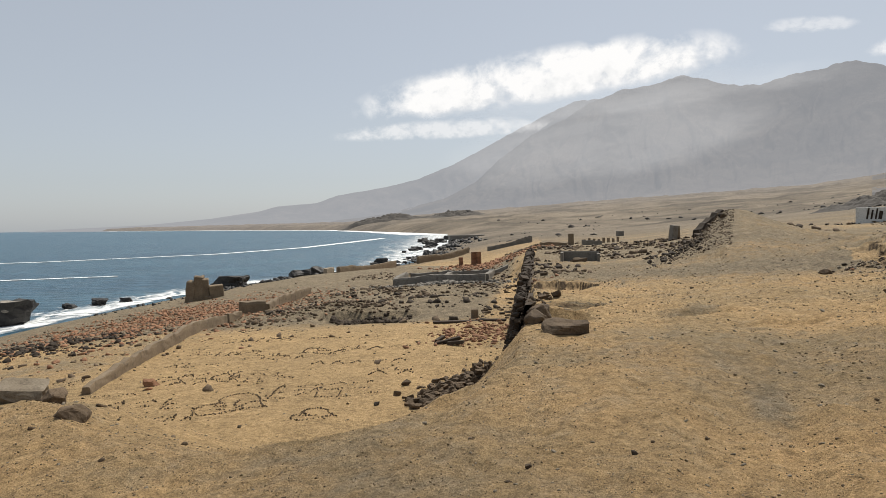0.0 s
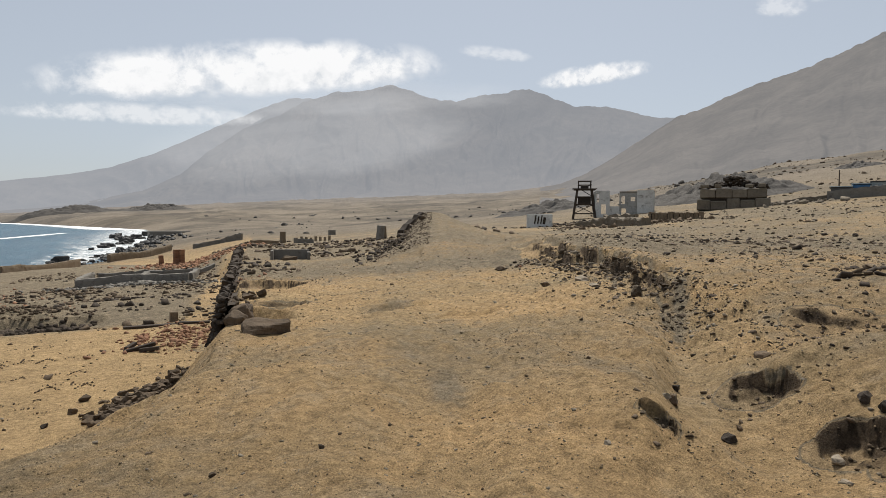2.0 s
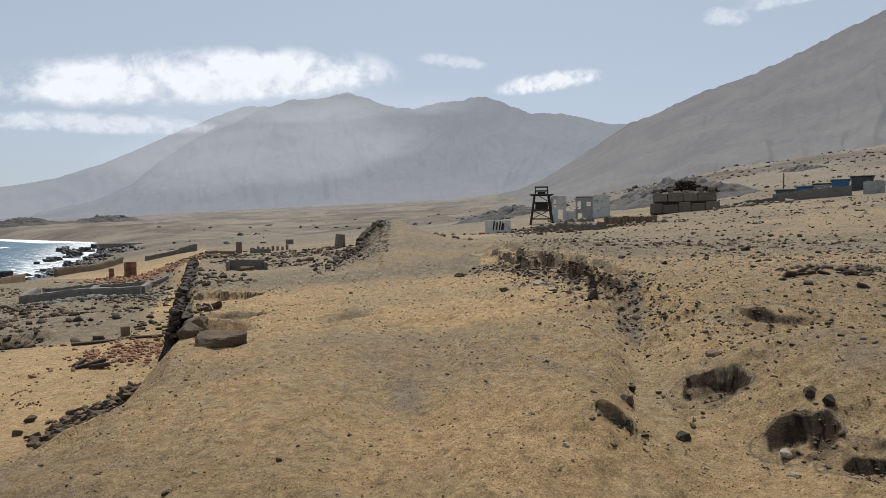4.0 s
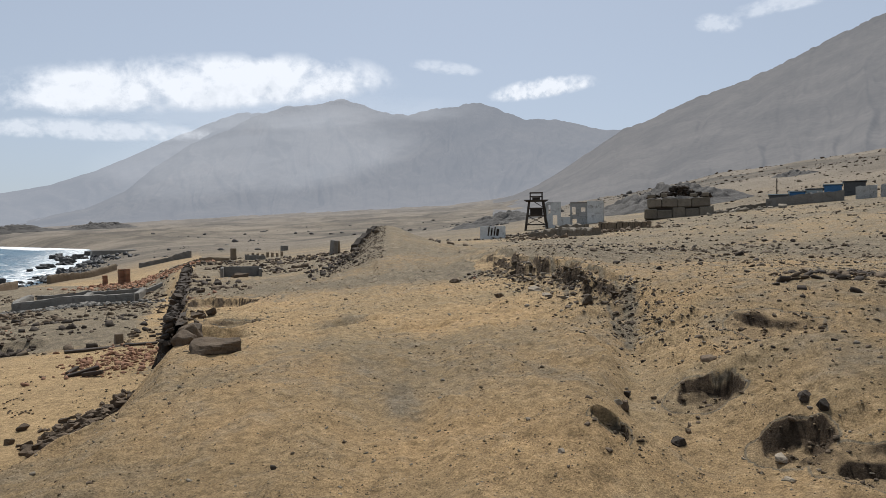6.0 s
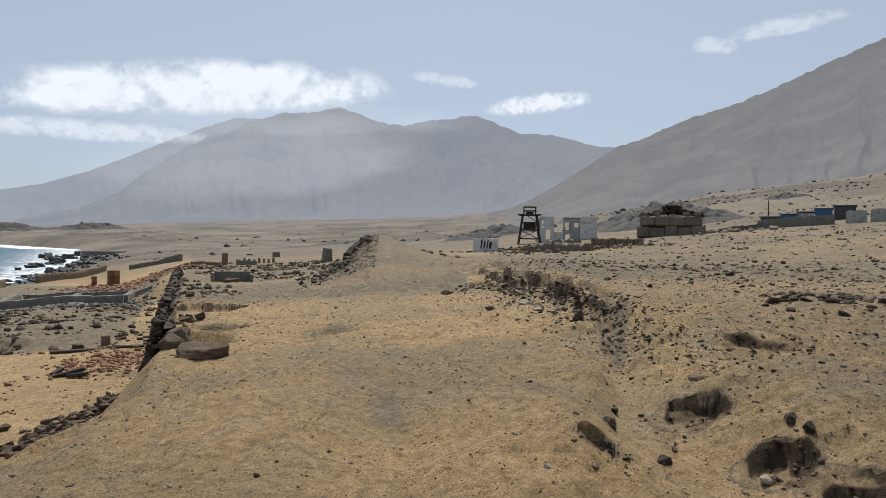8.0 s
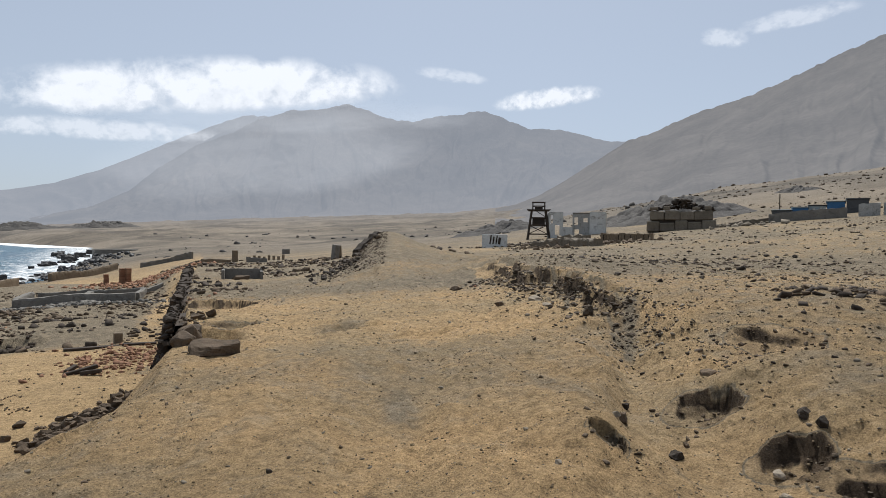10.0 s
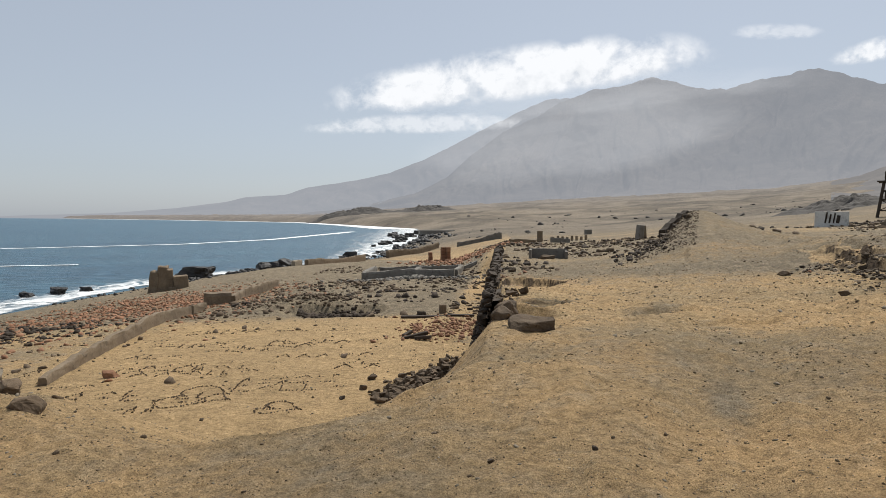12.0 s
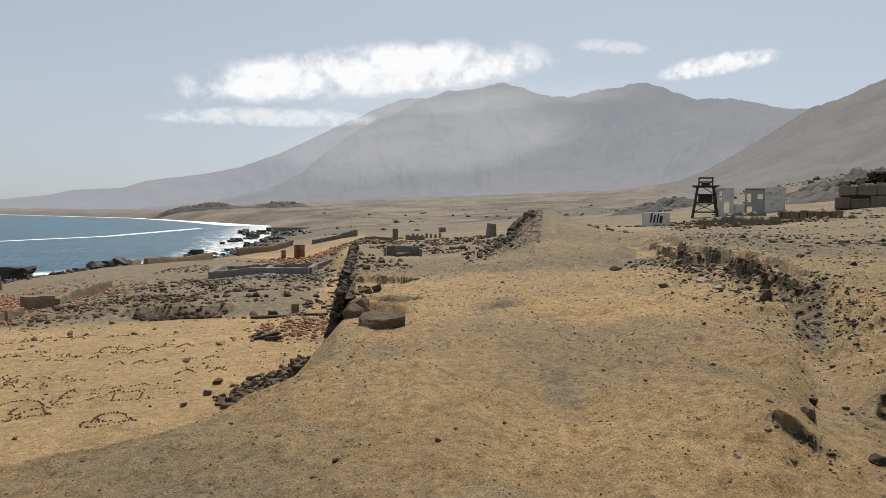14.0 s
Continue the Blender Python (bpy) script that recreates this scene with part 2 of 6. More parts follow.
M_OUTCROP = surface("outcrop_rock", (0.10, 0.09, 0.08), (0.145, 0.13, 0.115), (0.05, 0.046, 0.042), 0.3, relief=0.2, grain=3.0)
M_STONE = surface("brown_stone", (0.13, 0.092, 0.058), (0.19, 0.135, 0.087), (0.065, 0.047, 0.033), 3.0, relief=0.012, grain=40, vary=0.45)
M_CLOD = surface("earth_clod", (0.29, 0.21, 0.12), (0.24, 0.175, 0.105), (0.16, 0.12, 0.075), 3.0, relief=0.01, grain=40, vary=0.35)
M_EARTH = surface("crumbling_earth", (0.085, 0.06, 0.037), (0.125, 0.09, 0.056), (0.045, 0.033, 0.022), 2.0, relief=0.04, grain=18, vary=0.3)
M_DARKSTONE = surface("dark_stone", (0.06, 0.045, 0.032), (0.095, 0.07, 0.05), (0.032, 0.025, 0.02), 3.0, relief=0.015, grain=35, vary=0.5)
M_PALESTONE = surface("pale_stone", (0.33, 0.27, 0.195), (0.40, 0.335, 0.25), (0.19, 0.15, 0.11), 3.0, relief=0.01, grain=40, vary=0.4)
M_SEAROCK = surface("wet_black_rock", (0.035, 0.033, 0.032), (0.06, 0.055, 0.05), (0.02, 0.02, 0.02), 0.6, rough=0.6, relief=0.06, grain=6)
M_GUANO = surface("guano_crust", (0.42, 0.38, 0.32), (0.30, 0.27, 0.23), (0.10, 0.09, 0.08), 0.9, relief=0.03, grain=8)
M_CONCRETE = surface("grey_concrete", (0.20, 0.185, 0.16), (0.26, 0.235, 0.20), (0.10, 0.09, 0.08), 0.8, relief=0.02, grain=14)
M_ADOBE = surface("brown_adobe", (0.22, 0.165, 0.11), (0.29, 0.22, 0.145), (0.12, 0.09, 0.06), 0.9, relief=0.03, grain=12)
M_MASONRY = surface("tan_masonry", (0.25, 0.208, 0.153), (0.195, 0.16, 0.118), (0.09, 0.075, 0.058), 1.6, relief=0.03, grain=16)
M_BRICKRED = surface("red_brick", (0.33, 0.16, 0.09), (0.40, 0.22, 0.125), (0.19, 0.105, 0.07), 1.5, relief=0.015, grain=18, vary=0.4)
M_WHITEWALL = surface("peeling_white_render", (0.78, 0.77, 0.73), (0.70, 0.69, 0.65), (0.20, 0.18, 0.155), 0.5, relief=0.012, grain=8)
M_GREYWALL = surface("grey_stained_render", (0.48, 0.47, 0.44), (0.40, 0.39, 0.36), (0.14, 0.13, 0.11), 0.7, relief=0.012, grain=8)
M_WOOD = surface("dark_timber", (0.055, 0.042, 0.032), (0.085, 0.064, 0.048), (0.03, 0.025, 0.02), 1.0, relief=0.01, grain=10)
M_IRON = surface("rusted_iron", (0.05, 0.038, 0.03), (0.08, 0.055, 0.04), (0.03, 0.025, 0.02), 1.5, rough=0.7, relief=0.006, grain=20)
M_BLUE = surface("blue_painted_boards", (0.05, 0.16, 0.34), (0.07, 0.20, 0.40), (0.04, 0.09, 0.17), 0.8, rough=0.6, relief=0.006, grain=9)
M_PALEBLUE = surface("faded_blue_boards", (0.34, 0.42, 0.46), (0.42, 0.48, 0.50), (0.2, 0.24, 0.26), 0.8, rough=0.7, relief=0.006, grain=9)
M_SHED = surface("dark_corrugated_sheet", (0.085, 0.09, 0.095), (0.12, 0.12, 0.12), (0.05, 0.05, 0.05), 0.8, rough=0.55, relief=0.006, grain=9)


# ---- height of the ground ----
def smooth(a, b, v):
    t = np.clip((v - a) / (b - a), 0, 1)
    return t * t * (3 - 2 * t)


def lattice(ix, iy, seed):
    h = (ix.astype(np.int64) * 374761393 + iy.astype(np.int64) * 668265263 + seed * 974634) & 0xFFFFFFFF
    h = ((h ^ (h >> 13)) * 1274126177) & 0xFFFFFFFF
    return ((h ^ (h >> 16)) & 0xFFFF) / 65535.0


def value_noise(x, y, seed=0):
    ix, iy = np.floor(x), np.floor(y)
    fx, fy = x - ix, y - iy
    fx, fy = fx * fx * (3 - 2 * fx), fy * fy * (3 - 2 * fy)
    a, b = lattice(ix, iy, seed), lattice(ix + 1, iy, seed)
    c, d = lattice(ix, iy + 1, seed), lattice(ix + 1, iy + 1, seed)
    return (a + (b - a) * fx) * (1 - fy) + (c + (d - c) * fx) * fy


def fbm(x, y, size, octaves=4, seed=0, gain=0.5):
    """Noise about zero, from -1 to 1, with features of that size in metres."""
    x, y = np.asarray(x, float) / size, np.asarray(y, float) / size
    total, amp, norm = 0.0, 1.0, 0.0
    for k in range(octaves):
        total = total + amp * (2 * value_noise(x + 17.3 * k, y - 9.1 * k, seed + k) - 1)
        norm += amp
        amp *= gain
        x, y = x * 2.03, y * 2.03
    return total / norm


def line_side(x, y, pts):
    """Signed distance to a polyline: positive to the right of its way. Also how far along it, 0 to 1 by point."""
    best = np.full(np.shape(x), 1e18)
    sign = np.ones(np.shape(x))
    along = np.zeros(np.shape(x))
    n = len(pts) - 1
    for k in range(n):
        (ax, ay), (bx, by) = pts[k], pts[k + 1]
        dx, dy = bx - ax, by - ay
        t = ((x - ax) * dx + (y - ay) * dy) / (dx * dx + dy * dy)
        tc = np.clip(t, 0, 1)
        d2 = (x - ax - tc * dx) ** 2 + (y - ay - tc * dy) ** 2
        near = d2 < best - 1e-9
        best = np.where(near, d2, best)
        sign = np.where(near, np.where(dx * (y - ay) - dy * (x - ax) > 0, -1.0, 1.0), sign)
        along = np.where(near, k + tc, along)
    return np.sqrt(best) * sign, along


SEA_Z = -6.5
COAST = [(-60, -400), (-44, -60), (-40, 20), (-36, 52), (-34, 66), (-33, 77), (-29, 92), (-22, 100), (-17, 112), (-9, 131), (-5, 159),
         (4, 268), (3, 475), (-165, 1012), (-620, 1700), (-1500, 2700), (-3200, 4300)]
# edge of the high ground: the mound's crest, then the retaining wall, then a fading step
EDGE = [(-40, -30), (-14, 2), (-8.7, 7.0), (-5.2, 7.9), (-3.6, 6.2), (-2.4, 5.3), (-1.5, 5.5), (-0.45, 6.0), (0.75, 7.7), (1.35, 10.5), (2.1, 14.6), (2.75, 19.5), (6.55, 46), (8.2, 56), (14, 90), (24, 160), (60, 400)]
EDGE_W = [8, 6, 5.0, 4.0, 4.2, 4.4, 4.4, 4.2, 3.0, 1.7, 0.8, 0.75, 0.8, 3, 10, 30, 80]
# edge of the terrace on the landward side
BANK = [(90, 230), (42, 95), (23, 42), (15.2, 23.5), (12.7, 18.4), (11.0, 13.0), (9.7, 10.0), (8.6, 7.7), (6.45, 5.0), (5.6, 3.15), (5.5, 0), (9, -6), (14, -30)]
BANK_W = [30, 14, 8, 4, 1.0, 1.3, 1.8, 2.6, 1.9, 2.0, 2.4, 3, 4]
# the gully between the terrace's shoulder and the spur beside the path
GULLY = [(6.0, 5.6), (6.7, 5.4), (7.45, 5.2), (8.0, 4.95), (8.5, 4.46), (9.4, 3.7), (13, 1)]
GULLY_DEEP = [0.0, 0.22, 0.46, 0.60, 0.62, 0.55, 0.2]


# pockets eaten into slopes: x, y, half width, half depth, height of the floor, turn, seed
BITES = [(5.20, 3.06, 0.31, 0.29, -0.08, -59, 301), (5.82, 4.42, 0.42, 0.36, -0.07, -53, 311), (5.05, 2.42, 0.34, 0.12, -0.03, -63, 321), (8.85, 5.5, 0.62, 0.30, 0.35, -58, 331),
         (3.86, 3.72, 0.14, 0.17, -0.04, -46, 341), (3.75, 20.0, 1.0, 1.9, -0.6, -10, 351), (2.95, 14.2, 0.72, 0.72, -0.32, -11, 361), (4.65, 12.2, 0.8, 0.5, -0.11, -18, 371), (2.95, 11.2, 0.25, 0.2, -0.06, -14, 381)]


def ground_z(x, y, rough=True):
    x, y = np.asarray(x, float), np.asarray(y, float)
    d = np.hypot(x, y) + 1e-6
    az = np.degrees(np.arctan2(x, y))
    yy = np.maximum(y, 0)
    c, _ = line_side(x, y, COAST)
    c = c + fbm(x, y, 14, 3, 5) * np.clip(d / 60, 0.3, 3)
    low = np.interp(yy, [18, 26, 48, 72, 100, 160, 300], [-2.0, -2.1, -2.8, -3.0, -4.0, -3.4, -3.0])
    low = low + smooth(24, 32, yy) * fbm(x, y, 5, 4, 11) * 0.32
    high = np.interp(yy, [0, 10, 20, 37, 75, 150, 300], [0.0, 0.0, -0.2, -0.6, -1.0, -1.6, -2.2])
    mid = np.interp(d, [0, 10, 20, 40, 75, 150, 300], [0.0, 0.02, 0.22, 0.6, 0.85, 1.6, 3.0])
    high = high + (mid - high) * smooth(13, 29, az)
    # the mound's crest on the way ahead and the long gravel bank at its end
    def ridge(p, q, w_left, w_right, h0, h1):
        dx, dy = q[0] - p[0], q[1] - p[1]
        t = ((x - p[0]) * dx + (y - p[1]) * dy) / (dx * dx + dy * dy)
        tc = np.clip(t, 0, 1)
        px, py = x - p[0] - tc * dx, y - p[1] - tc * dy
        side = dx * py - dy * px
        w = np.where(side > 0, w_left, w_right)
        return (h0 + (h1 - h0) * tc) * np.exp(-(px * px + py * py) / (w * w))
    high = high + ridge((0.9, 2.0), (2.9, 9.0), 1.9, 1.3, 0.14, 0.10)
    high = high + ridge((12.2, 27.5), (19.2, 42.5), 1.7, 3.6, 0.45, 2.0)
    high = high + ridge((5.3, 8.2), (3.95, 3.95), 0.45, 0.9, 0.08, 0.24)
    high = high - ridge((2.0, 4.0), (3.4, 7.4), 0.5, 0.5, 0.10, 0.06)
    high = high - ridge((5.0, 3.2), (6.2, 6.8), 0.6, 0.6, 0.10, 0.06)
    s, along = line_side(x, y, EDGE)
    w = np.interp(along, range(len(EDGE)), EDGE_W)
    k = np.clip(1 + (s + fbm(x, y, 2.0, 3, 8) * 0.12 * np.minimum(w, 2)) / w, 0, 1)
    k = np.where(w > 1.2, k * k * (3 - 2 * k) * 0.25 + k * 0.75, k)
    z = low + (high - low) * k
    # terrace and hillside landward
    e, along_b = line_side(x, y, BANK)
    e = -e
    wb = np.interp(along_b, range(len(BANK)), BANK_W)
    plane = 0.11 * x - 0.035 * y - 1.5
    near = 0.9
    terrace = np.log(np.exp(np.clip(plane, -20, 60) * 6) + math.exp(near * 6)) / 6
    terrace = terrace - 0.35 * smooth(10.5, 6.5, d) * smooth(50, 58, az) + fbm(x, y, 6, 3, 21) * 0.14 + 0.16 * smooth(9, 4, np.abs(az - 37)) * smooth(12, 16, d) * smooth(44, 28, d)
    scar = smooth(9, 6, np.abs(az - 38.5)) * (d < 27)
    jag = fbm(x, y, 1.6, 3, 31) * 0.30 * scar + fbm(x, y, 0.5, 4, 34, 0.65) * 0.30 * scar + fbm(x, y, 2.4, 3, 33) * 0.22
    ub = (e - 0.1 + jag) / wb
    soft = smooth(-0.5, 0.5, ub)
    ledge = 0.12 * fbm(x, y, 0.35, 3, 35)
    scarp = 0.40 * smooth(-2.3, 0.05, ub) ** 1.5 + 0.34 * smooth(0.0, 0.13, ub + ledge) + 0.26 * smooth(0.22, 0.34, ub - ledge + 0.5 * fbm(x, y, 1.1, 3, 36))
    kb = soft + (scarp - soft) * scar
    z = z + (terrace - z) * kb
    q, along_g = line_side(x, y, GULLY)
    wq = np.where(q > 0, 0.62, 1.9) * (1 + 0.25 * fbm(x, y, 1.5, 3, 37))
    z = z - np.interp(along_g, range(len(GULLY)), GULLY_DEEP) * np.exp(-(q / wq) ** 2)
    # far plain
    far400 = np.interp(az, [-30, 0, 15, 30, 36, 45, 53, 64, 90, 140], [-4, -2.5, -1.0, 4, 9, 18, 27, 34, 45, 40])
    far1600 = np.interp(az, [-30, -9, 0, 15, 30, 36, 45, 64, 90, 140], [0, 6, 26, 53, 72, 92, 120, 160, 200, 200])
    far = np.where(d < 400, far400, far400 + (far1600 - far400) * np.clip((d - 400) / 1200, 0, 2))
    z = z + (far - z) * smooth(100, 400, d)
    z = z + smooth(150, 500, d) * fbm(x, y, 160, 4, 41) * 2.2 + smooth(80, 160, d) * (c > 40) * np.maximum(fbm(x, y, 34, 4, 43, 0.6), -0.1) * 2.0 * np.clip(d / 300, 0.4, 2.0)
    # shore
    fr = np.interp(c, [0, 5, 10, 17, 28, 42], [0.0, 0.2, 0.42, 0.68, 0.92, 1.0])
    z = np.where(c > 0, SEA_Z - 0.15 + (z - SEA_Z + 0.15) * fr, SEA_Z - 0.15 + np.maximum(c * 0.12, -8))
    # hollows with a sharp far rim

    def hollow(cx, cy, rx, ry, deep, turn=0.0, sharp=0.25):
        a = radians(turn)
        u = ((x - cx) * math.cos(a) + (y - cy) * math.sin(a)) / rx + fbm(x, y, 0.8, 3, 51) * 0.25
        v = (-(x - cx) * math.sin(a) + (y - cy) * math.cos(a)) / ry + fbm(x, y, 0.5, 3, 52) * 0.25
        body = smooth(1.0, 0.45, np.abs(u)) * np.where(v > 0, smooth(1.0, 1.0 - sharp, v), smooth(-2.6, 0.3, v))
        return deep * body
    z = z - hollow(5.6, 10.3, 1.0, 0.5, 0.06, -10) - hollow(2.45, 12.9, 0.5, 0.6, 0.3)

    def bite(z, cx, cy, rx, ry, floor, turn, seed, tail=0.12):
        """A pocket eaten into a slope: a near-level floor with a broken upright wall behind it."""
        a = radians(turn)
        u = ((x - cx) * math.cos(a) + (y - cy) * math.sin(a)) / rx
        v = (-(x - cx) * math.sin(a) + (y - cy) * math.cos(a)) / ry
        r = np.sqrt(u * u + v * v) + 0.34 * fbm(x, y, 0.45, 4, seed, 0.6) + 0.12 * fbm(x, y, 0.12, 2, seed + 5)
        inside = smooth(1.0, 0.86, r)
        down = np.minimum(z, floor + 0.05 * fbm(x, y, 0.25, 3, seed + 9) + tail * smooth(0.35, 0.95, r))
        return z + (down - z) * inside
    for cx, cy, rx, ry, floor, turn, seed in BITES:
        z = bite(z, cx, cy, rx, ry, floor, turn, seed)
    z = z - hollow(-3.3, 27.8, 2.6, 1.0, 0.35, 0, 0.3) + 0.6 * np.exp(-(((x + 4.6) / 2.4) ** 2 + ((y - 30.2) / 1.3) ** 2))
    if rough:
        land = np.clip((z - SEA_Z) * 0.7, 0, 1)
        z = z + land * (fbm(x, y, 1.6, 4, 61) * 0.06 + fbm(x, y, 0.3, 4, 62, 0.6) * 0.045 * (d < 60) * np.where(s > -1, 1.0, 0.3) + fbm(x, y, 0.75, 3, 64) * 0.05 * (d < 60) * (s > -1))
        # trodden ruts that run along the way
        z = z + land * (d < 40) * (s > 0) * smooth(0.5, 0.1, kb) * 0.06 * fbm((x - 0.42 * y) * 3.0, y * 0.45, 1.0, 3, 65)
        churn = smooth(0.05, 0.5, kb) * smooth(1.0, 0.6, kb) * (d < 60)
        z = z + churn * fbm(x, y, 0.55, 4, 63, 0.6) * 0.22
    return z


def z_at(x, y):
    return float(ground_z(np.array([x]), np.array([y]))[0])


def soil_of(x, y):
    """Shares of yellow sand, grey gravel and broken red brick in the soil."""
    d = np.hypot(x, y)
    s, _ = line_side(x, y, EDGE)
    c, _ = line_side(x, y, COAST)
    wob = fbm(x, y, 5, 4, 71)
    sand = smooth(0.6, -2.2, s + wob) * smooth(28 + 3 * wob, 21, y) * smooth(-12 + 2 * wob, -8, x)
    sand = np.maximum(sand, smooth(-1, -3, s) * smooth(-9, -11, x) * smooth(19 + 2 * wob, 15, y))
    sand = np.maximum(sand, 0.75 * np.exp(-(((x - 4) / 9) ** 2 + ((y - 90) / 22) ** 2)))
    sand = np.maximum(sand, 0.5 * np.exp(-(((x - 4.4) / 1.6) ** 2 + ((y - 14.5) / 4) ** 2)))
    grey = (0.88 + 0.3 * wob) * smooth(-1, -3, s) * smooth(23, 28, y) * smooth(110, 75, y)
    grey = np.maximum(grey, (0.68 + 0.35 * wob) * smooth(13, 24, d) * (s > 0))
    grey = np.maximum(grey, 0.70 * np.exp(-(((x - 9.5) / 6) ** 2 + ((y - 29) / 9) ** 2)))
    grey = np.maximum(grey, 0.97 * np.exp(-((x - 11.4 - 0.467 * (y - 27.5)) / 2.6) ** 2) * smooth(22, 30, y) * smooth(54, 46, y))
    grey = np.maximum(grey, 0.95 * smooth(17, 5, c) * (c > 0))
    e, _ = line_side(x, y, BANK)
    grey = np.maximum(grey, (0.45 + 0.25 * wob) * smooth(0.5, -1, e))
    grey = np.maximum(grey, 0.30 + 0.30 * fbm(x, y, 4, 3, 73))
    # grey above 1 marks pockets whose steep faces get shade painted in
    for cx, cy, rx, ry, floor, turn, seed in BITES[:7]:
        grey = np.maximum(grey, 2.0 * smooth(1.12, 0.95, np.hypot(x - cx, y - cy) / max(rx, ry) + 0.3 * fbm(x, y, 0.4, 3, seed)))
    for gx, gy, gw, gl in ((3.15, 6.2, 0.35, 1.8), (4.75, 5.6, 0.55, 1.5), (4.9, 12.6, 0.9, 0.6)):
        grey = np.maximum(grey, 0.58 * np.exp(-((x - gx - 0.35 * (y - gy)) / gw) ** 2 - ((y - gy) / gl) ** 2))
    azd = np.degrees(np.arctan2(x, y))
    # likewise above 1 along the bank's scarp, for its painted shade
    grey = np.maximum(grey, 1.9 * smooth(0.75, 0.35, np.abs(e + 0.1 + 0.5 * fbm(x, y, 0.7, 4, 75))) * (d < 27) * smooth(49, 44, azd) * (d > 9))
    red = 0.75 * np.exp(-(((x + 14) / 6.0) ** 2 + ((y - 36) / 9) ** 2)) + 0.6 * np.exp(-(((x - 5) / 4) ** 2 + ((y - 72) / 6) ** 2))
    red = np.maximum(red, 0.45 * np.exp(-(((x - 1.5) / 1.6) ** 2 + ((y - 22.5) / 2.2) ** 2)))
    red = np.maximum(red, 0.35 * smooth(0, 8, c) * smooth(24, 10, c) * (d < 120))
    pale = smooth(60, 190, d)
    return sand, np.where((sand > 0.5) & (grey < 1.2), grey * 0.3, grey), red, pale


def sheet(name, verts, nu, nv, mat, closed=False):
    """A mesh of nu by nv points, row by row."""
    i = np.arange(nu * nv).reshape(nv, nu)
    if closed:
        j = np.roll(i, -1, axis=1)
        quads = np.stack([i[:-1], j[:-1], j[1:], i[1:]], -1).reshape(-1, 4)
    else:
        quads = np.stack([i[:-1, :-1], i[:-1, 1:], i[1:, 1:], i[1:, :-1]], -1).reshape(-1, 4)
    me = bpy.data.meshes.new(name)
    me.vertices.add(len(verts))
    me.vertices.foreach_set("co", np.ascontiguousarray(verts, np.float32).ravel())
    me.loops.add(quads.size)
    me.loops.foreach_set("vertex_index", quads.astype(np.int32).ravel())
    me.polygons.add(len(quads))
    me.polygons.foreach_set("loop_start", np.arange(0, quads.size, 4, dtype=np.int32))
    me.update(calc_edges=True)
    me.polygons.foreach_set("use_smooth", np.ones(len(quads), bool))
    me.materials.append(mat)
    return new(name, me)


def build_ground():
    fine = np.arange(-44, 76, 0.21)
    coarse = np.arange(76, 316, 4.0)
    az = np.radians(np.concatenate([fine, coarse]))
    rad = np.concatenate([[0.002, 0.5, 1.0], np.exp(np.linspace(math.log(1.4), math.log(130), 600)), np.exp(np.linspace(math.log(131), math.log(2900), 150))])
    a, r = np.meshgrid(az, rad)
    x, y = np.sin(a) * r - 0.1, np.cos(a) * r - 0.3
    z = ground_z(x.ravel(), y.ravel())
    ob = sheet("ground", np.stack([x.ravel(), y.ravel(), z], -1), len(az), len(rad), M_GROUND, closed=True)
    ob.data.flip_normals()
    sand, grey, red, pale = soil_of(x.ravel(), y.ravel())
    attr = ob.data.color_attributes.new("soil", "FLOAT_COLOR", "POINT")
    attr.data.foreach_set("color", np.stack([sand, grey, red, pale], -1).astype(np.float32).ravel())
    return tagged(ob, "dry tan desert ground with sand, gravel and trampled earth", "ground", kind="structure")


build_ground()


# ---- sea ----
def build_sea():
    az = np.radians(np.linspace(-130, 20, 90))
    rad = np.exp(np.linspace(math.log(15), math.log(4900), 60))
    a, r = np.meshgrid(az, rad)
    v = np.stack([np.sin(a).ravel() * r.ravel(), np.cos(a).ravel() * r.ravel(), np.full(a.size, SEA_Z)], -1)
    ob = sheet("water", v, len(az), len(rad), M_SEA)
    ob.data.flip_normals()
    tagged(ob, "blue-grey sea with small wind ripples", "sea", kind="structure")


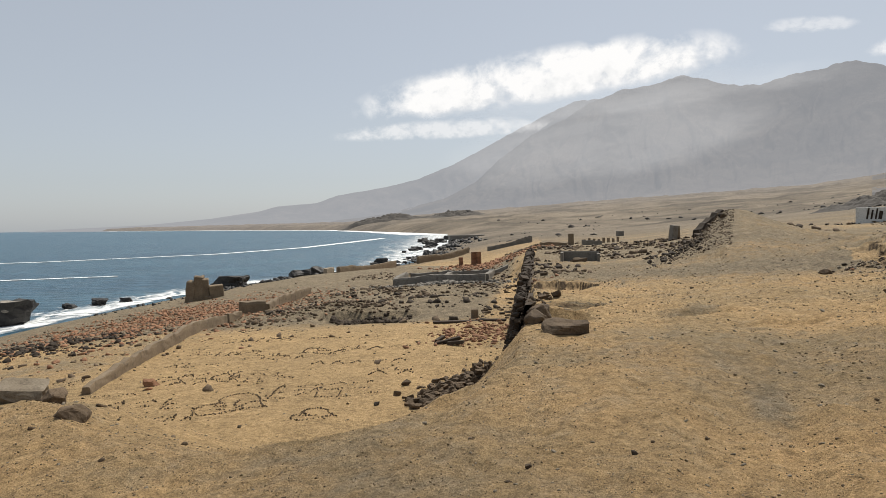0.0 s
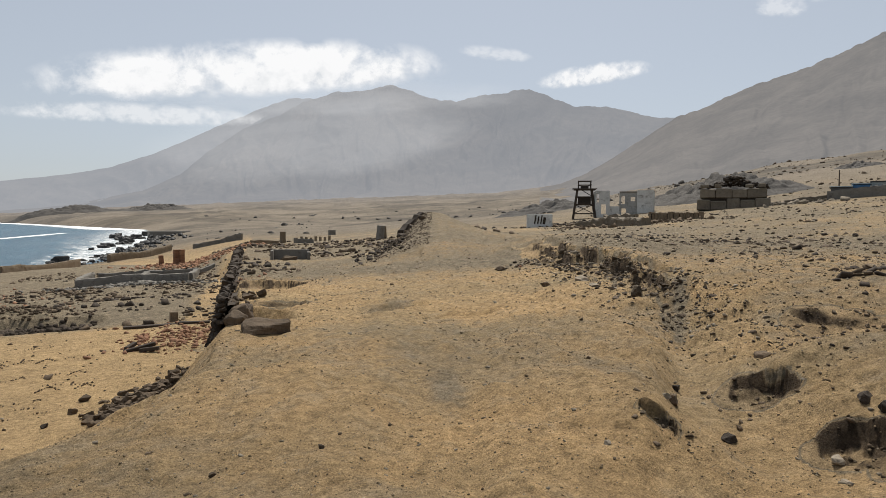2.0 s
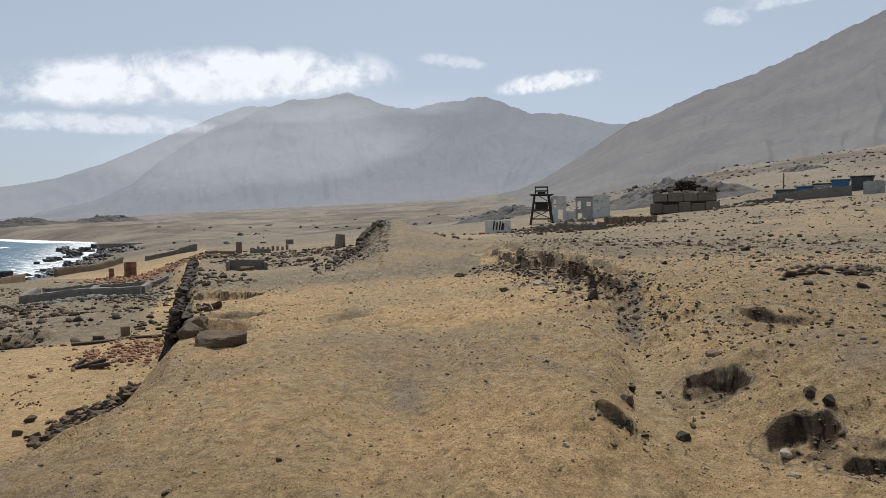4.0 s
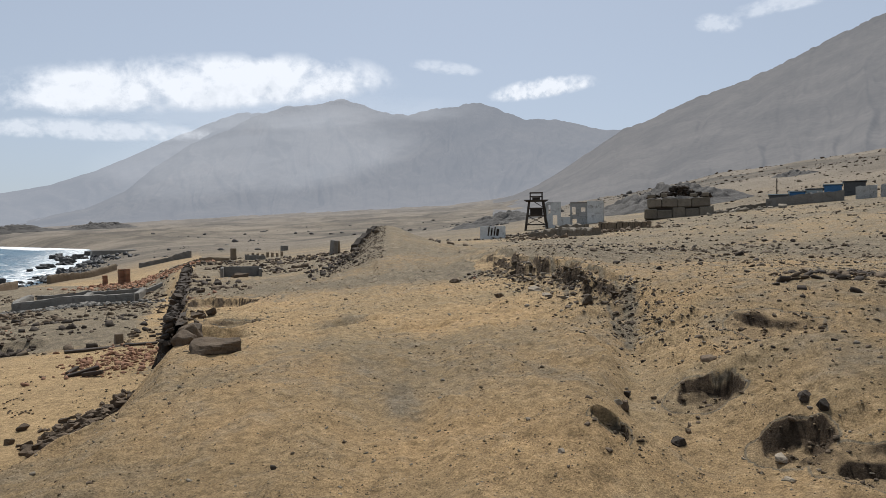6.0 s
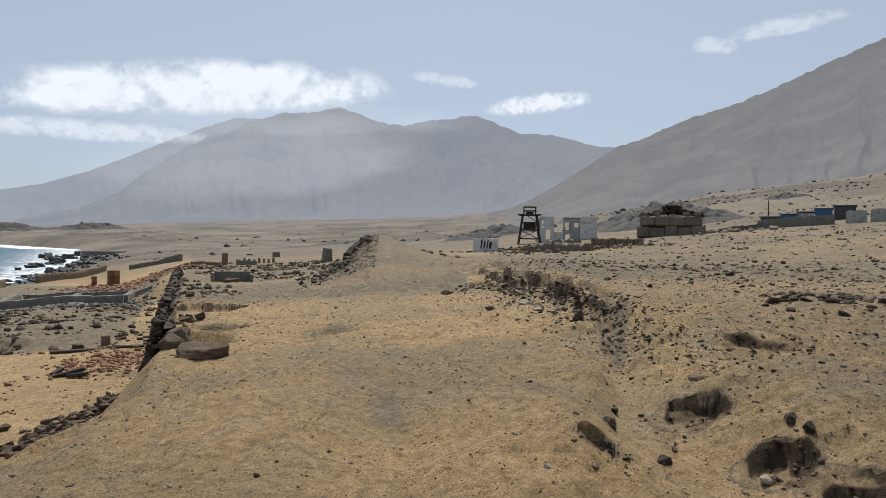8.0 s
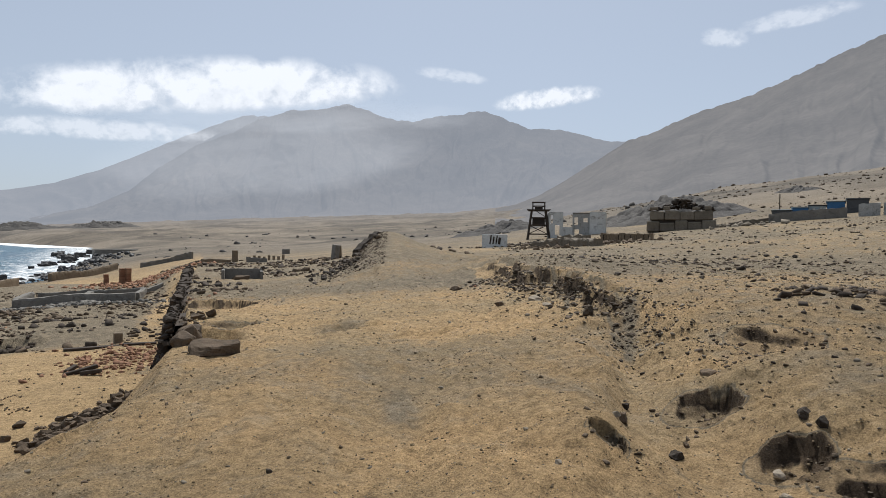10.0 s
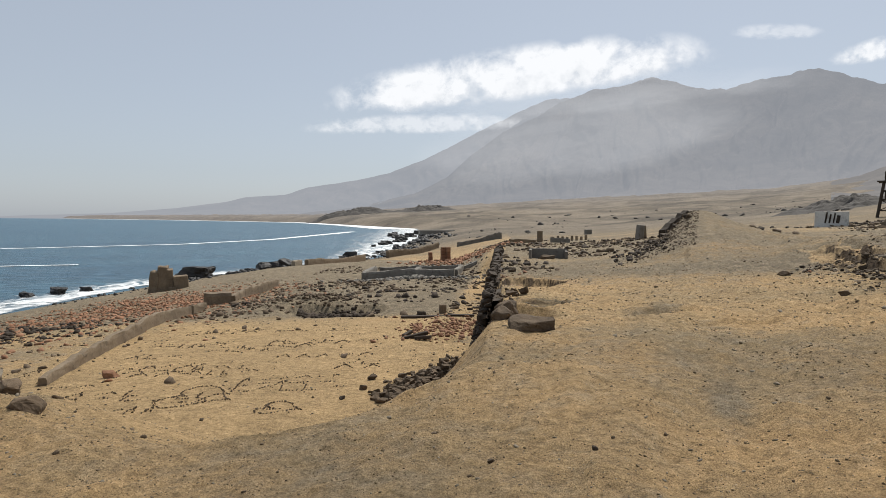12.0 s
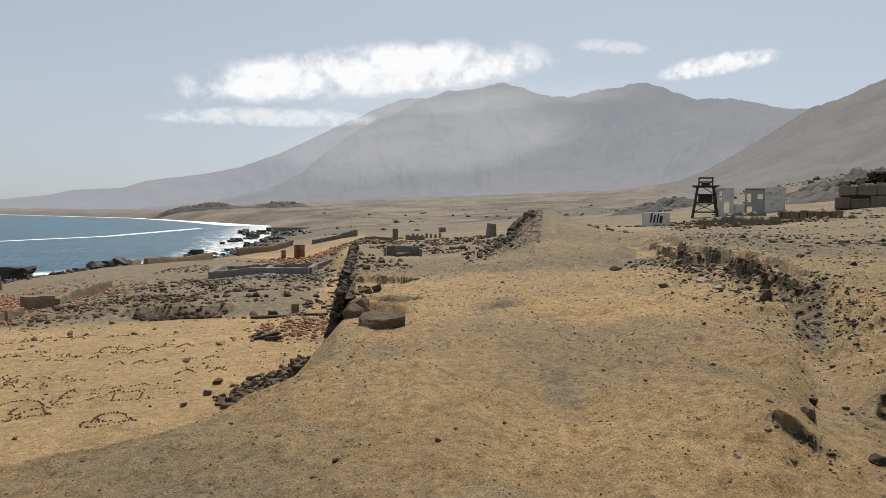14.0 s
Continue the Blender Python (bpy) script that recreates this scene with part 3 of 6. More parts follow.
def foam_band(name, pts, inner, outer, mat, label, lift=0.06, peak=1.0, step=2.0):
    """A strip of white water along a line; inner and outer: metres to its right and left, per point."""
    cx, cy, wi, wo = [], [], [], []
    for k in range(len(pts) - 1):
        seg = math.dist(pts[k], pts[k + 1])
        n = max(2, int(seg / step / max(1.0, math.hypot(*pts[k]) / 120)))
        for t in np.linspace(0, 1, n, endpoint=False):
            cx.append(pts[k][0] + (pts[k + 1][0] - pts[k][0]) * t)
            cy.append(pts[k][1] + (pts[k + 1][1] - pts[k][1]) * t)
            wi.append(inner[k] + (inner[k + 1] - inner[k]) * t)
            wo.append(outer[k] + (outer[k + 1] - outer[k]) * t)
    cx, cy, wi, wo = map(np.array, (cx, cy, wi, wo))
    tx, ty = np.gradient(cx), np.gradient(cy)
    ln = np.hypot(tx, ty) + 1e-9
    nx, ny = ty / ln, -tx / ln
    rows, val = [], []
    us = np.linspace(-1, 1, 11)
    for u in us:
        off = np.where(u > 0, u * wi, u * wo)
        rows.append(np.stack([cx + nx * off, cy + ny * off, np.full(len(cx), SEA_Z + lift)], -1))
        val.append(np.full(len(cx), peak * (1 - abs(u) ** 1.6)))
    ob = sheet(name, np.concatenate(rows), len(cx), len(us), mat)
    attr = ob.data.attributes.new("foam", "FLOAT", "POINT")
    attr.data.foreach_set("value", np.concatenate(val).astype(np.float32))
    tagged(ob, label, "surf", kind="structure")


build_sea()
foam_band("shore_surf", [(-40, 20), (-36.5, 52), (-34.5, 66), (-33.5, 77), (-29.5, 92), (-23, 100), (-18, 112), (-10, 131), (-7, 159), (0, 230), (2, 300), (1, 475)],
          [3, 3, 3, 3, 3, 3, 3, 4, 4, 5, 6, 8], [16, 15, 13, 11, 10, 10, 12, 18, 28, 50, 60, 50], M_SURF, "white surf breaking on the rocky shore", 0.06, 0.86)
foam_band("far_surf", [(2, 470), (-60, 700), (-165, 1005), (-400, 1370), (-620, 1690), (-1500, 2680)],
          [10, 12, 16, 20, 24, 30], [45, 40, 30, 36, 40, 50], M_SURF, "white line of surf along the far beach", 0.08, 1.6)
foam_band("breaker_line", [(-160, 150), (-105, 165), (-70, 195), (-52, 240), (-40, 330), (-34, 380)], [1.2, 1.4, 1.8, 2.2, 3, 2], [1.2, 1.4, 1.8, 2.5, 4, 3], M_SWELL, "long thin white breaker line on the bay", 0.07, 1.5)
foam_band("breaker_line", [(-110, 95), (-80, 104), (-55, 112)], [0.8, 1.0, 0.8], [0.8, 1.2, 0.8], M_SWELL, "short white breaker off the shore", 0.07, 1.15)


# ---- mountains ----
def slope_sheet(name, mat, label, az0, az1, sky, foot_r, ridge_r, foot_el, n_az, n_r, gully, seed):
    """A mountain side: from its foot up to a skyline given as degrees of azimuth and height."""
    az = np.linspace(az0, az1, n_az)
    el = np.interp(az, [p[0] for p in sky], [p[1] for p in sky])
    fe = np.interp(az, [p[0] for p in foot_el], [p[1] for p in foot_el])
    s = np.concatenate([[-0.03], np.linspace(0, 1, n_r), [1.06, 1.2]])
    a2, s2 = np.meshgrid(az, s)
    r = foot_r + (ridge_r - foot_r) * s2
    sc = np.clip(s2, 0.0, 1.0)
    top = np.tan(np.radians(el))[None, :] * ridge_r
    base = np.tan(np.radians(fe))[None, :] * foot_r - 6
    rise = np.maximum(top - base, 4)
    shape = 0.35 * sc + 0.65 * sc ** 1.7
    # spurs and gullies running down the slope
    u = a2 + 2.2 * fbm(a2, s2 * 9, 4.0, 3, seed + 3)
    spur = 1 - np.abs(fbm(u, s2 * 3.5, 3.2, 5, seed, 0.55)) * 2
    fine = 1 - np.abs(fbm(u * 1.0, s2 * 2.5, 0.9, 4, seed + 9, 0.6)) * 2
    mask = np.sin(np.pi * np.clip(sc, 0, 1)) ** 0.8
    z = base + rise * shape + gully * rise * mask * (0.20 * (spur - 0.5) + 0.018 * (fine - 0.5))
    z = z + 1.0 * rise * 0.012 * fbm(a2, s2, 0.5, 3, seed + 5) * (sc > 0.97)
    z = z - np.where(s2 > 1.0, (s2 - 1.0) * rise * 1.4, 0) - np.where(s2 < 0, 60.0, 0)
    ar = np.radians(a2)
    v = np.stack([(np.sin(ar) * r).ravel(), (np.cos(ar) * r).ravel(), (z + EYE).ravel()], -1)
    ob = sheet(name, v, n_az, len(s), mat)
    ob.data.flip_normals()
    return tagged(ob, label, "mountain", kind="structure")


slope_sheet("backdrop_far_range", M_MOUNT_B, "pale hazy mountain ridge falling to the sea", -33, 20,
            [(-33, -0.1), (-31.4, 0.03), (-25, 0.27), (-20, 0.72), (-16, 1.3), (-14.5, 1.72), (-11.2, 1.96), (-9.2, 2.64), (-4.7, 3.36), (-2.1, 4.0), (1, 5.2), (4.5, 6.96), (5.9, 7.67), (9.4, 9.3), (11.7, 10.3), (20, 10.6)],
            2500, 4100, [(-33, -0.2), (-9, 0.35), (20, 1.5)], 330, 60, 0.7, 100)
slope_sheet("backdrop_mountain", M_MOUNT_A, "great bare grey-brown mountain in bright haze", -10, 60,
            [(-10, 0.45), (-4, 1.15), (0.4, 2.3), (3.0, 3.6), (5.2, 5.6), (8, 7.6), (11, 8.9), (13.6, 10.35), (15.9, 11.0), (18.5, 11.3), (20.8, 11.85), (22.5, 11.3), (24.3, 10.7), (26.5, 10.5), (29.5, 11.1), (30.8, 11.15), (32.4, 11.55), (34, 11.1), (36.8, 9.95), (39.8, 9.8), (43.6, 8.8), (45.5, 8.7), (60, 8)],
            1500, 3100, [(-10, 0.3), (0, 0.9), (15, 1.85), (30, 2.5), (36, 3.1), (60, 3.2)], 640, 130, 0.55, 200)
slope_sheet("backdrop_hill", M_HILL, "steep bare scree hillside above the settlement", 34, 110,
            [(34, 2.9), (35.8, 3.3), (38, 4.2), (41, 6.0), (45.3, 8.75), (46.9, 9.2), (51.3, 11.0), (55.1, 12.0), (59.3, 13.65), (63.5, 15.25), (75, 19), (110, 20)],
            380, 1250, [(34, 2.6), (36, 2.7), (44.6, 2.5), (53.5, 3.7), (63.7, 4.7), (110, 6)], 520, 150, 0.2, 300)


# ---- clouds ----
def cloud(az, el, wide, high, tilt, dist, seed, density, softness, stretch, label):
    a, e = radians(az), radians(el)
    c = Vector((math.sin(a) * math.cos(e), math.cos(a) * math.cos(e), math.sin(e))) * dist + Vector((0, 0, EYE))
    us = np.linspace(-1, 1, 9)
    gx, gy = np.meshgrid(us, us)
    v = np.stack([gx.ravel(), gy.ravel(), -0.12 * (gx * gx + gy * gy).ravel()], -1)
    ob = sheet("cloud", v, 9, 9, cloud_material("vapour", seed, density, softness, stretch))
    half_w, half_h = dist * math.tan(radians(wide / 2)), dist * math.tan(radians(high / 2))
    ob.matrix_world = look(c, c * 2) @ pose(0, 0, 0, 0, 0, tilt) @ Matrix.Diagonal((half_w, half_h, 50, 1))
    ob.visible_shadow = False
    tagged(ob, label, "cloud", group="clouds over the mountains", kind="structure")


cloud(8.9, 12.2, 35.0, 6.6, 6.5, 3000, 1.0, 1.0, 0.8, 5.2, "large bright white cloud resting on the mountain top")
cloud(0.5, 8.2, 22, 2.6, 2.0, 3900, 2.0, 0.6, 1.2, 7.0, "thin white cloud strip along the slope")
# two added glowing sheets stand in for bright haze and light beams
cloud(17, 10.4, 34, 5.0, 3, 1450, 7.7, 0.14, 2.2, 2.0, "thin glowing sheet of haze over the mountain top")
cloud(14, 6.5, 30, 11, 8, 1400, 8.4, 0.16, 2.6, 1.0, "faint glowing haze sheet for light beams before the mountain")
cloud(29.8, 14.4, 7, 1.8, -6, 3000, 3.0, 0.42, 1.2, 2.4, "small thin wisp of white cloud")
cloud(38.4, 12.4, 10, 2.6, 6, 3000, 4.3, 0.95, 1.1, 4.2, "small white puff of cloud")
cloud(52.8, 16.4, 4, 2.2, -10, 3000, 5.1, 0.45, 1.2, 1.5, "small faint white cloud")
cloud(58, 17.3, 9, 2.2, 5, 3000, 6.2, 0.45, 1.1, 2.6, "faint white cloud above the hill")


# ---- makers of things ----
def part(name, bm, material, parent, label=""):
    """One mesh object under a thing or a part, given in the parent's own space."""
    me = bpy.data.meshes.new(name)
    bm.normal_update()
    bm.to_mesh(me)
    bm.free()
    me.materials.append(material)
    ob = new(name, me)
    ob.parent = parent
    if label:
        ob["label"] = label
    return ob


def thing(name, x, y, z, label, category, turn=0.0, group=""):
    ob = new(name)
    ob.matrix_world = pose(x, y, z, 0, 0, turn)
    return tagged(ob, label, category, group)


def alone(name, bm, material, m, label, category, group="", kind=""):
    me = bpy.data.meshes.new(name)
    bm.normal_update()
    bm.to_mesh(me)
    bm.free()
    me.materials.append(material)
    ob = new(name, me)
    ob.matrix_world = m
    return tagged(ob, label, category, group, kind)


def box_into(bm, sx, sy, sz, m=Matrix.Identity(4), bevel=0.0):
    """A block on its base, its edges broken by a bevel."""
    made = bmesh.ops.create_cube(bm, size=1.0, matrix=m @ Matrix.Translation((0, 0, sz / 2)) @ Matrix.Diagonal((sx, sy, sz, 1)))
    if bevel > 0:
        edges = list({e for v in made["verts"] for e in v.link_edges})
        bmesh.ops.bevel(bm, geom=edges, offset=bevel, segments=1, affect="EDGES")


def block(sx, sy, sz, m=Matrix.Identity(4), bevel=0.01):
    bm = bmesh.new()
    box_into(bm, sx, sy, sz, m, bevel)
    return bm


def beam_into(bm, p, q, w, d=None):
    p, q = Vector(p), Vector(q)
    m = Matrix.Translation(p) @ (q - p).to_track_quat("Z", "Y").to_matrix().to_4x4()
    box_into(bm, w, d or w, (q - p).length, m, w * 0.12)


def beam(p, q, w, d=None):
    bm = bmesh.new()
    beam_into(bm, p, q, w, d)
    return bm


def rock_bm(seed, sx=1.0, sy=1.0, sz=1.0, subdiv=2, cuts=9, rough=0.06, near=0.32, wide=0.47):
    """An angular broken stone, about one metre across before scaling."""
    rng = random.Random(seed)
    bm = bmesh.new()
    bmesh.ops.create_cube(bm, size=0.95)
    bmesh.ops.subdivide_edges(bm, edges=bm.edges[:], cuts={1: 1, 2: 3, 3: 7}[subdiv], use_grid_fill=True)
    planes = []
    for _ in range(cuts):
        n = Vector((rng.gauss(0, 1), rng.gauss(0, 1), rng.gauss(0, 1))).normalized()
        planes.append((n, rng.uniform(near, wide)))
    off = Vector((rng.uniform(0, 50), rng.uniform(0, 50), rng.uniform(0, 50)))
    for v in bm.verts:
        for n, o in planes:
            k = v.co.dot(n) - o
            if k > 0:
                v.co -= n * k
        v.co += v.co.normalized() * noise.noise(v.co * 3.1 + off) * rough
        v.co += v.co.normalized() * noise.noise(v.co * 9.0 + off) * rough * 0.35
        v.co = Vector((v.co.x * sx, v.co.y * sy, v.co.z * sz))
    return bm


def rock_mesh(name, seed, material, sx=1.0, sy=1.0, sz=0.7, subdiv=1):
    bm = rock_bm(seed, sx, sy, sz, subdiv)
    me = bpy.data.meshes.new(name)
    bm.to_mesh(me)
    bm.free()
    me.materials.append(material)
    return me


def boulder(x, y, sx, sy, sz, turn, tilt, material, label, seed, sink=0.2, name="boulder"):
    bm = rock_bm(seed, sx, sy, sz, 3, 15, 0.07, 0.34, 0.46)
    low = -sz * 0.36
    return alone(name, bm, material, pose(x, y, z_at(x, y) - low - sz * sink, tilt, tilt * 0.4, turn), label, "rock")


def stones_under(parent, name, meshes, rows):
    """Stones as parts of one thing: rows of x, y, z, size, in the world."""
    inv = parent.matrix_world.inverted()
    rng = random.Random(len(rows))
    for x, y, z, size in rows:
        ob = new(name, rng.choice(meshes))
        ob.parent = parent
        ob.matrix_basis = inv @ pose(x, y, z, rng.uniform(-25, 25), rng.uniform(-25, 25), rng.uniform(0, 360)) @ Matrix.Diagonal((size, size * rng.uniform(0.7, 1.0), size * rng.uniform(0.6, 1.0), 1))


def joined_stones(parent, name, material, rows, seed):
    """The farther stones of a thing, joined into one part."""
    rng = random.Random(seed)
    bm = bmesh.new()
    inv = parent.matrix_world.inverted()
    verts, faces = [], []
    kinds = []
    for k in range(6):
        r = rock_bm(seed * 7 + k, 1, 0.8, 0.75, 1)
        r.verts.ensure_lookup_table()
        kinds.append(([v.co.copy() for v in r.verts], [[v.index for v in f.verts] for f in r.faces]))
        r.free()
    bm.free()
    for x, y, z, size in rows:
        vs, fs = rng.choice(kinds)
        m = inv @ pose(x, y, z, rng.uniform(-25, 25), rng.uniform(-25, 25), rng.uniform(0, 360)) @ Matrix.Diagonal((size, size * rng.uniform(0.7, 1.0), size * rng.uniform(0.6, 1.0), 1))
        o = len(verts)
        verts += [m @ v for v in vs]
        faces += [[i + o for i in f] for f in fs]
    me = bpy.data.meshes.new(name)
    me.from_pydata(verts, [], faces)
    me.materials.append(material)
    ob = new(name, me)
    ob.parent = parent
    return tagged(ob, kind="stuff")


def scatter(name, x, y, size, material, label, category, seed, flat=0.6, lift=0.12, shapes=7):
    """Loose stones past counting, joined into one mesh."""
    rng = np.random.default_rng(seed)
    n = len(x)
    if not n:
        return None
    base_v, base_f = [], None
    for k in range(shapes):
        bm = rock_bm(seed * 31 + k, 1, 1, 1, 1, 5, 0.05, 0.38, 0.55)
        bm.verts.ensure_lookup_table()
        base_v.append(np.array([v.co[:] for v in bm.verts]))
        base_f = np.array([[v.index for v in f.verts] for f in bm.faces])
        bm.free()
    base_v = np.array(base_v)[rng.integers(0, shapes, n)]
    sc = np.stack([size, size * rng.uniform(0.55, 1.0, n), size * flat * rng.uniform(0.6, 1.2, n)], -1)
    v = base_v * sc[:, None, :]
    for axes in ((1, 2), (0, 2), (0, 1)):
        ang = rng.uniform(-0.6, 0.6, n) if axes != (0, 1) else rng.uniform(0, 6.28, n)
        ca, sa = np.cos(ang)[:, None], np.sin(ang)[:, None]
        p, q = v[..., axes[0]].copy(), v[..., axes[1]].copy()
        v[..., axes[0]], v[..., axes[1]] = ca * p - sa * q, sa * p + ca * q
    v += np.stack([x, y, ground_z(x, y) + size * flat * lift], -1)[:, None, :]
    nv = base_v.shape[1]
    f = (base_f[None] + (np.arange(n) * nv)[:, None, None]).reshape(-1, 4)
    me = bpy.data.meshes.new(name)
    me.vertices.add(n * nv)
    me.vertices.foreach_set("co", v.astype(np.float32).ravel())
    me.loops.add(f.size)
    me.loops.foreach_set("vertex_index", f.astype(np.int32).ravel())
    me.polygons.add(len(f))
    me.polygons.foreach_set("loop_start", np.arange(0, f.size, 4, dtype=np.int32))
    me.update(calc_edges=True)
    me.materials.append(material)
    return tagged(new(name, me), label, category, kind="stuff")


def grit(name, x, y, size, material, label, seed, flat=0.55):
    """Small chips past counting: eight-sided crumbs, joined into one mesh."""
    rng = np.random.default_rng(seed)
    n = len(x)
    base = np.array([(1, 0, 0), (0, 1, 0), (-1, 0, 0), (0, -1, 0), (0, 0, 1), (0, 0, -1)], float) * 0.5
    v = base[None] * (1 + rng.uniform(-0.45, 0.45, (n, 6, 1))) + rng.uniform(-0.12, 0.12, (n, 6, 3))
    v = v * np.stack([size, size * rng.uniform(0.5, 1.0, n), size * flat * rng.uniform(0.6, 1.4, n)], -1)[:, None, :]
    turn, tip = rng.uniform(0, 6.28, n)[:, None], rng.uniform(-0.5, 0.5, n)[:, None]
    vx, vz = v[..., 0] * np.cos(tip) - v[..., 2] * np.sin(tip), v[..., 0] * np.sin(tip) + v[..., 2] * np.cos(tip)
    v = np.stack([vx * np.cos(turn) - v[..., 1] * np.sin(turn), vx * np.sin(turn) + v[..., 1] * np.cos(turn), vz], -1)
    v += np.stack([x, y, ground_z(x, y) + size * flat * 0.2], -1)[:, None, :]
    f = np.array([(0, 1, 4), (1, 2, 4), (2, 3, 4), (3, 0, 4), (1, 0, 5), (2, 1, 5), (3, 2, 5), (0, 3, 5)])
    f = (f[None] + (np.arange(n) * 6)[:, None, None]).reshape(-1, 3)
    me = bpy.data.meshes.new(name)
    me.vertices.add(n * 6)
    me.vertices.foreach_set("co", v.astype(np.float32).ravel())
    me.loops.add(f.size)
    me.loops.foreach_set("vertex_index", f.astype(np.int32).ravel())
    me.polygons.add(len(f))
    me.polygons.foreach_set("loop_start", np.arange(0, f.size, 3, dtype=np.int32))
    me.update(calc_edges=True)
    me.materials.append(material)
    return tagged(new(name, me), label, "grit", kind="stuff")


def ruin_strip(pts, heights, thick, seed, below=0.4, wobble=0.05, top_jitter=0.12, step=0.35):
    """A broken wall along a line: uneven top, worn faces; base sunk into the ground."""
    rng = random.Random(seed)
    path = []
    for k in range(len(pts) - 1):
        n = max(1, int(math.dist(pts[k], pts[k + 1]) / step))
        for i in range(n + (k == len(pts) - 2)):
            t = i / n
            path.append((pts[k][0] + (pts[k + 1][0] - pts[k][0]) * t, pts[k][1] + (pts[k + 1][1] - pts[k][1]) * t, heights[k] + (heights[k + 1] - heights[k]) * t))
    x, y = np.array([p[0] for p in path]), np.array([p[1] for p in path])
    zg = ground_z(x, y)
    tx, ty = np.gradient(x), np.gradient(y)
    ln = np.hypot(tx, ty)
    nx, ny = ty / ln, -tx / ln
    bm = bmesh.new()
    rows = []
    for i, (px, py, h) in enumerate(path):
        top = h * (1 + rng.uniform(-top_jitter, top_jitter))
        ring = []
        levels = [(-1, -below), (-1, top * 0.35), (-1, top * 0.75), (-0.85, top), (0.85, top + rng.uniform(-0.04, 0.04) * h), (1, top * 0.75), (1, top * 0.35), (1, -below)]
        for s, z in levels:
            w = s * thick / 2 + rng.uniform(-wobble, wobble) * thick
            ring.append(bm.verts.new((px + nx[i] * w, py + ny[i] * w, zg[i] + z + rng.uniform(-wobble, wobble) * 0.3 * h)))
        rows.append(ring)
    for a, b in zip(rows, rows[1:]):
        for j in range(7):
            bm.faces.new((a[j], a[j + 1], b[j + 1], b[j]))
    bm.faces.new(rows[0][::-1])
    bm.faces.new(rows[-1])
    bmesh.ops.recalc_face_normals(bm, faces=bm.faces[:])
    return bm


def ruin_wall(name, pts, heights, thick, material, label, seed, category="wall", group="", **how):
    return alone(name, ruin_strip(pts, heights, thick, seed, **how), material, Matrix.Identity(4), label, category, group)


# ---- the retaining wall of dry stones ----
def build_retaining_wall():
    rng = random.Random(5)
    # foot of the wall; its battered face runs back a metre to the crown
    line = [(1.4, 15.3), (2.0, 19.5), (5.8, 46.0), (6.6, 51.0)]
    wall = tagged(new("wall_retaining"), "dark drystone retaining wall below the trampled platform", "wall", kind="structure")
    core = bmesh.new()
    core_rows = []
    meshes = [rock_mesh("wall_stone", 900 + k, M_DARKSTONE, 1.0, 0.8, 0.75) for k in range(8)]
    dist, rows = 0.0, []
    length = sum(math.dist(a, b) for a, b in zip(line, line[1:]))
    while dist < length:
        rest = dist
        for a, b in zip(line, line[1:]):
            seg = math.dist(a, b)
            if rest <= seg:
                break
            rest -= seg
        t = rest / seg
        x, y = a[0] + (b[0] - a[0]) * t, a[1] + (b[1] - a[1]) * t
        tx, ty = (b[0] - a[0]) / seg, (b[1] - a[1]) / seg
        zb = z_at(x - ty * 0.3, y + tx * 0.3) - 0.05
        zt = z_at(x + ty * 1.5, y - tx * 1.5)
        crown = zt + 0.06 + 0.16 * noise.noise(Vector((dist * 0.35, 3.0, 0))) + 0.14 * float(smooth(14.0, 30.0, np.array(dist)))
        size = 0.25 + 0.013 * dist
        n = max(2, int(round((crown - zb) / (size * 0.55))))
        ring = []
        for j in range(n + 1):
            f = j / n
            run = 0.45 * f
            z = zb + (crown - zb) * f
            rows.append((x + ty * run + rng.uniform(-0.05, 0.05), y - tx * run + rng.uniform(-0.1, 0.1), z, size * rng.uniform(0.8, 1.1)))
        for f in (0.0, 0.35, 0.7, 1.0):
            run = 0.45 * f + 0.1
            ring.append(core.verts.new((x + ty * run, y - tx * run, zb - 0.15 + (crown - zb) * f)))
        ring.append(core.verts.new((x + ty * 0.9, y - tx * 0.9, zt - 0.05)))
        core_rows.append(ring)
        rows.append((x + ty * rng.uniform(0.4, 0.6), y - tx * 0.5, zt + 0.0, size * rng.uniform(0.4, 0.7)))
        dist += size * 0.92
    for a, b in zip(core_rows, core_rows[1:]):
        for j in range(4):
            core.faces.new((a[j], a[j + 1], b[j + 1], b[j]))
    bmesh.ops.recalc_face_normals(core, faces=core.faces[:])
    part("wall_core", core, M_DARKSTONE, wall)
    stones_under(wall, "stone", meshes, rows[:300])
    joined_stones(wall, "wall_fill", M_DARKSTONE, rows[300:], 15)
    return wall


build_retaining_wall()

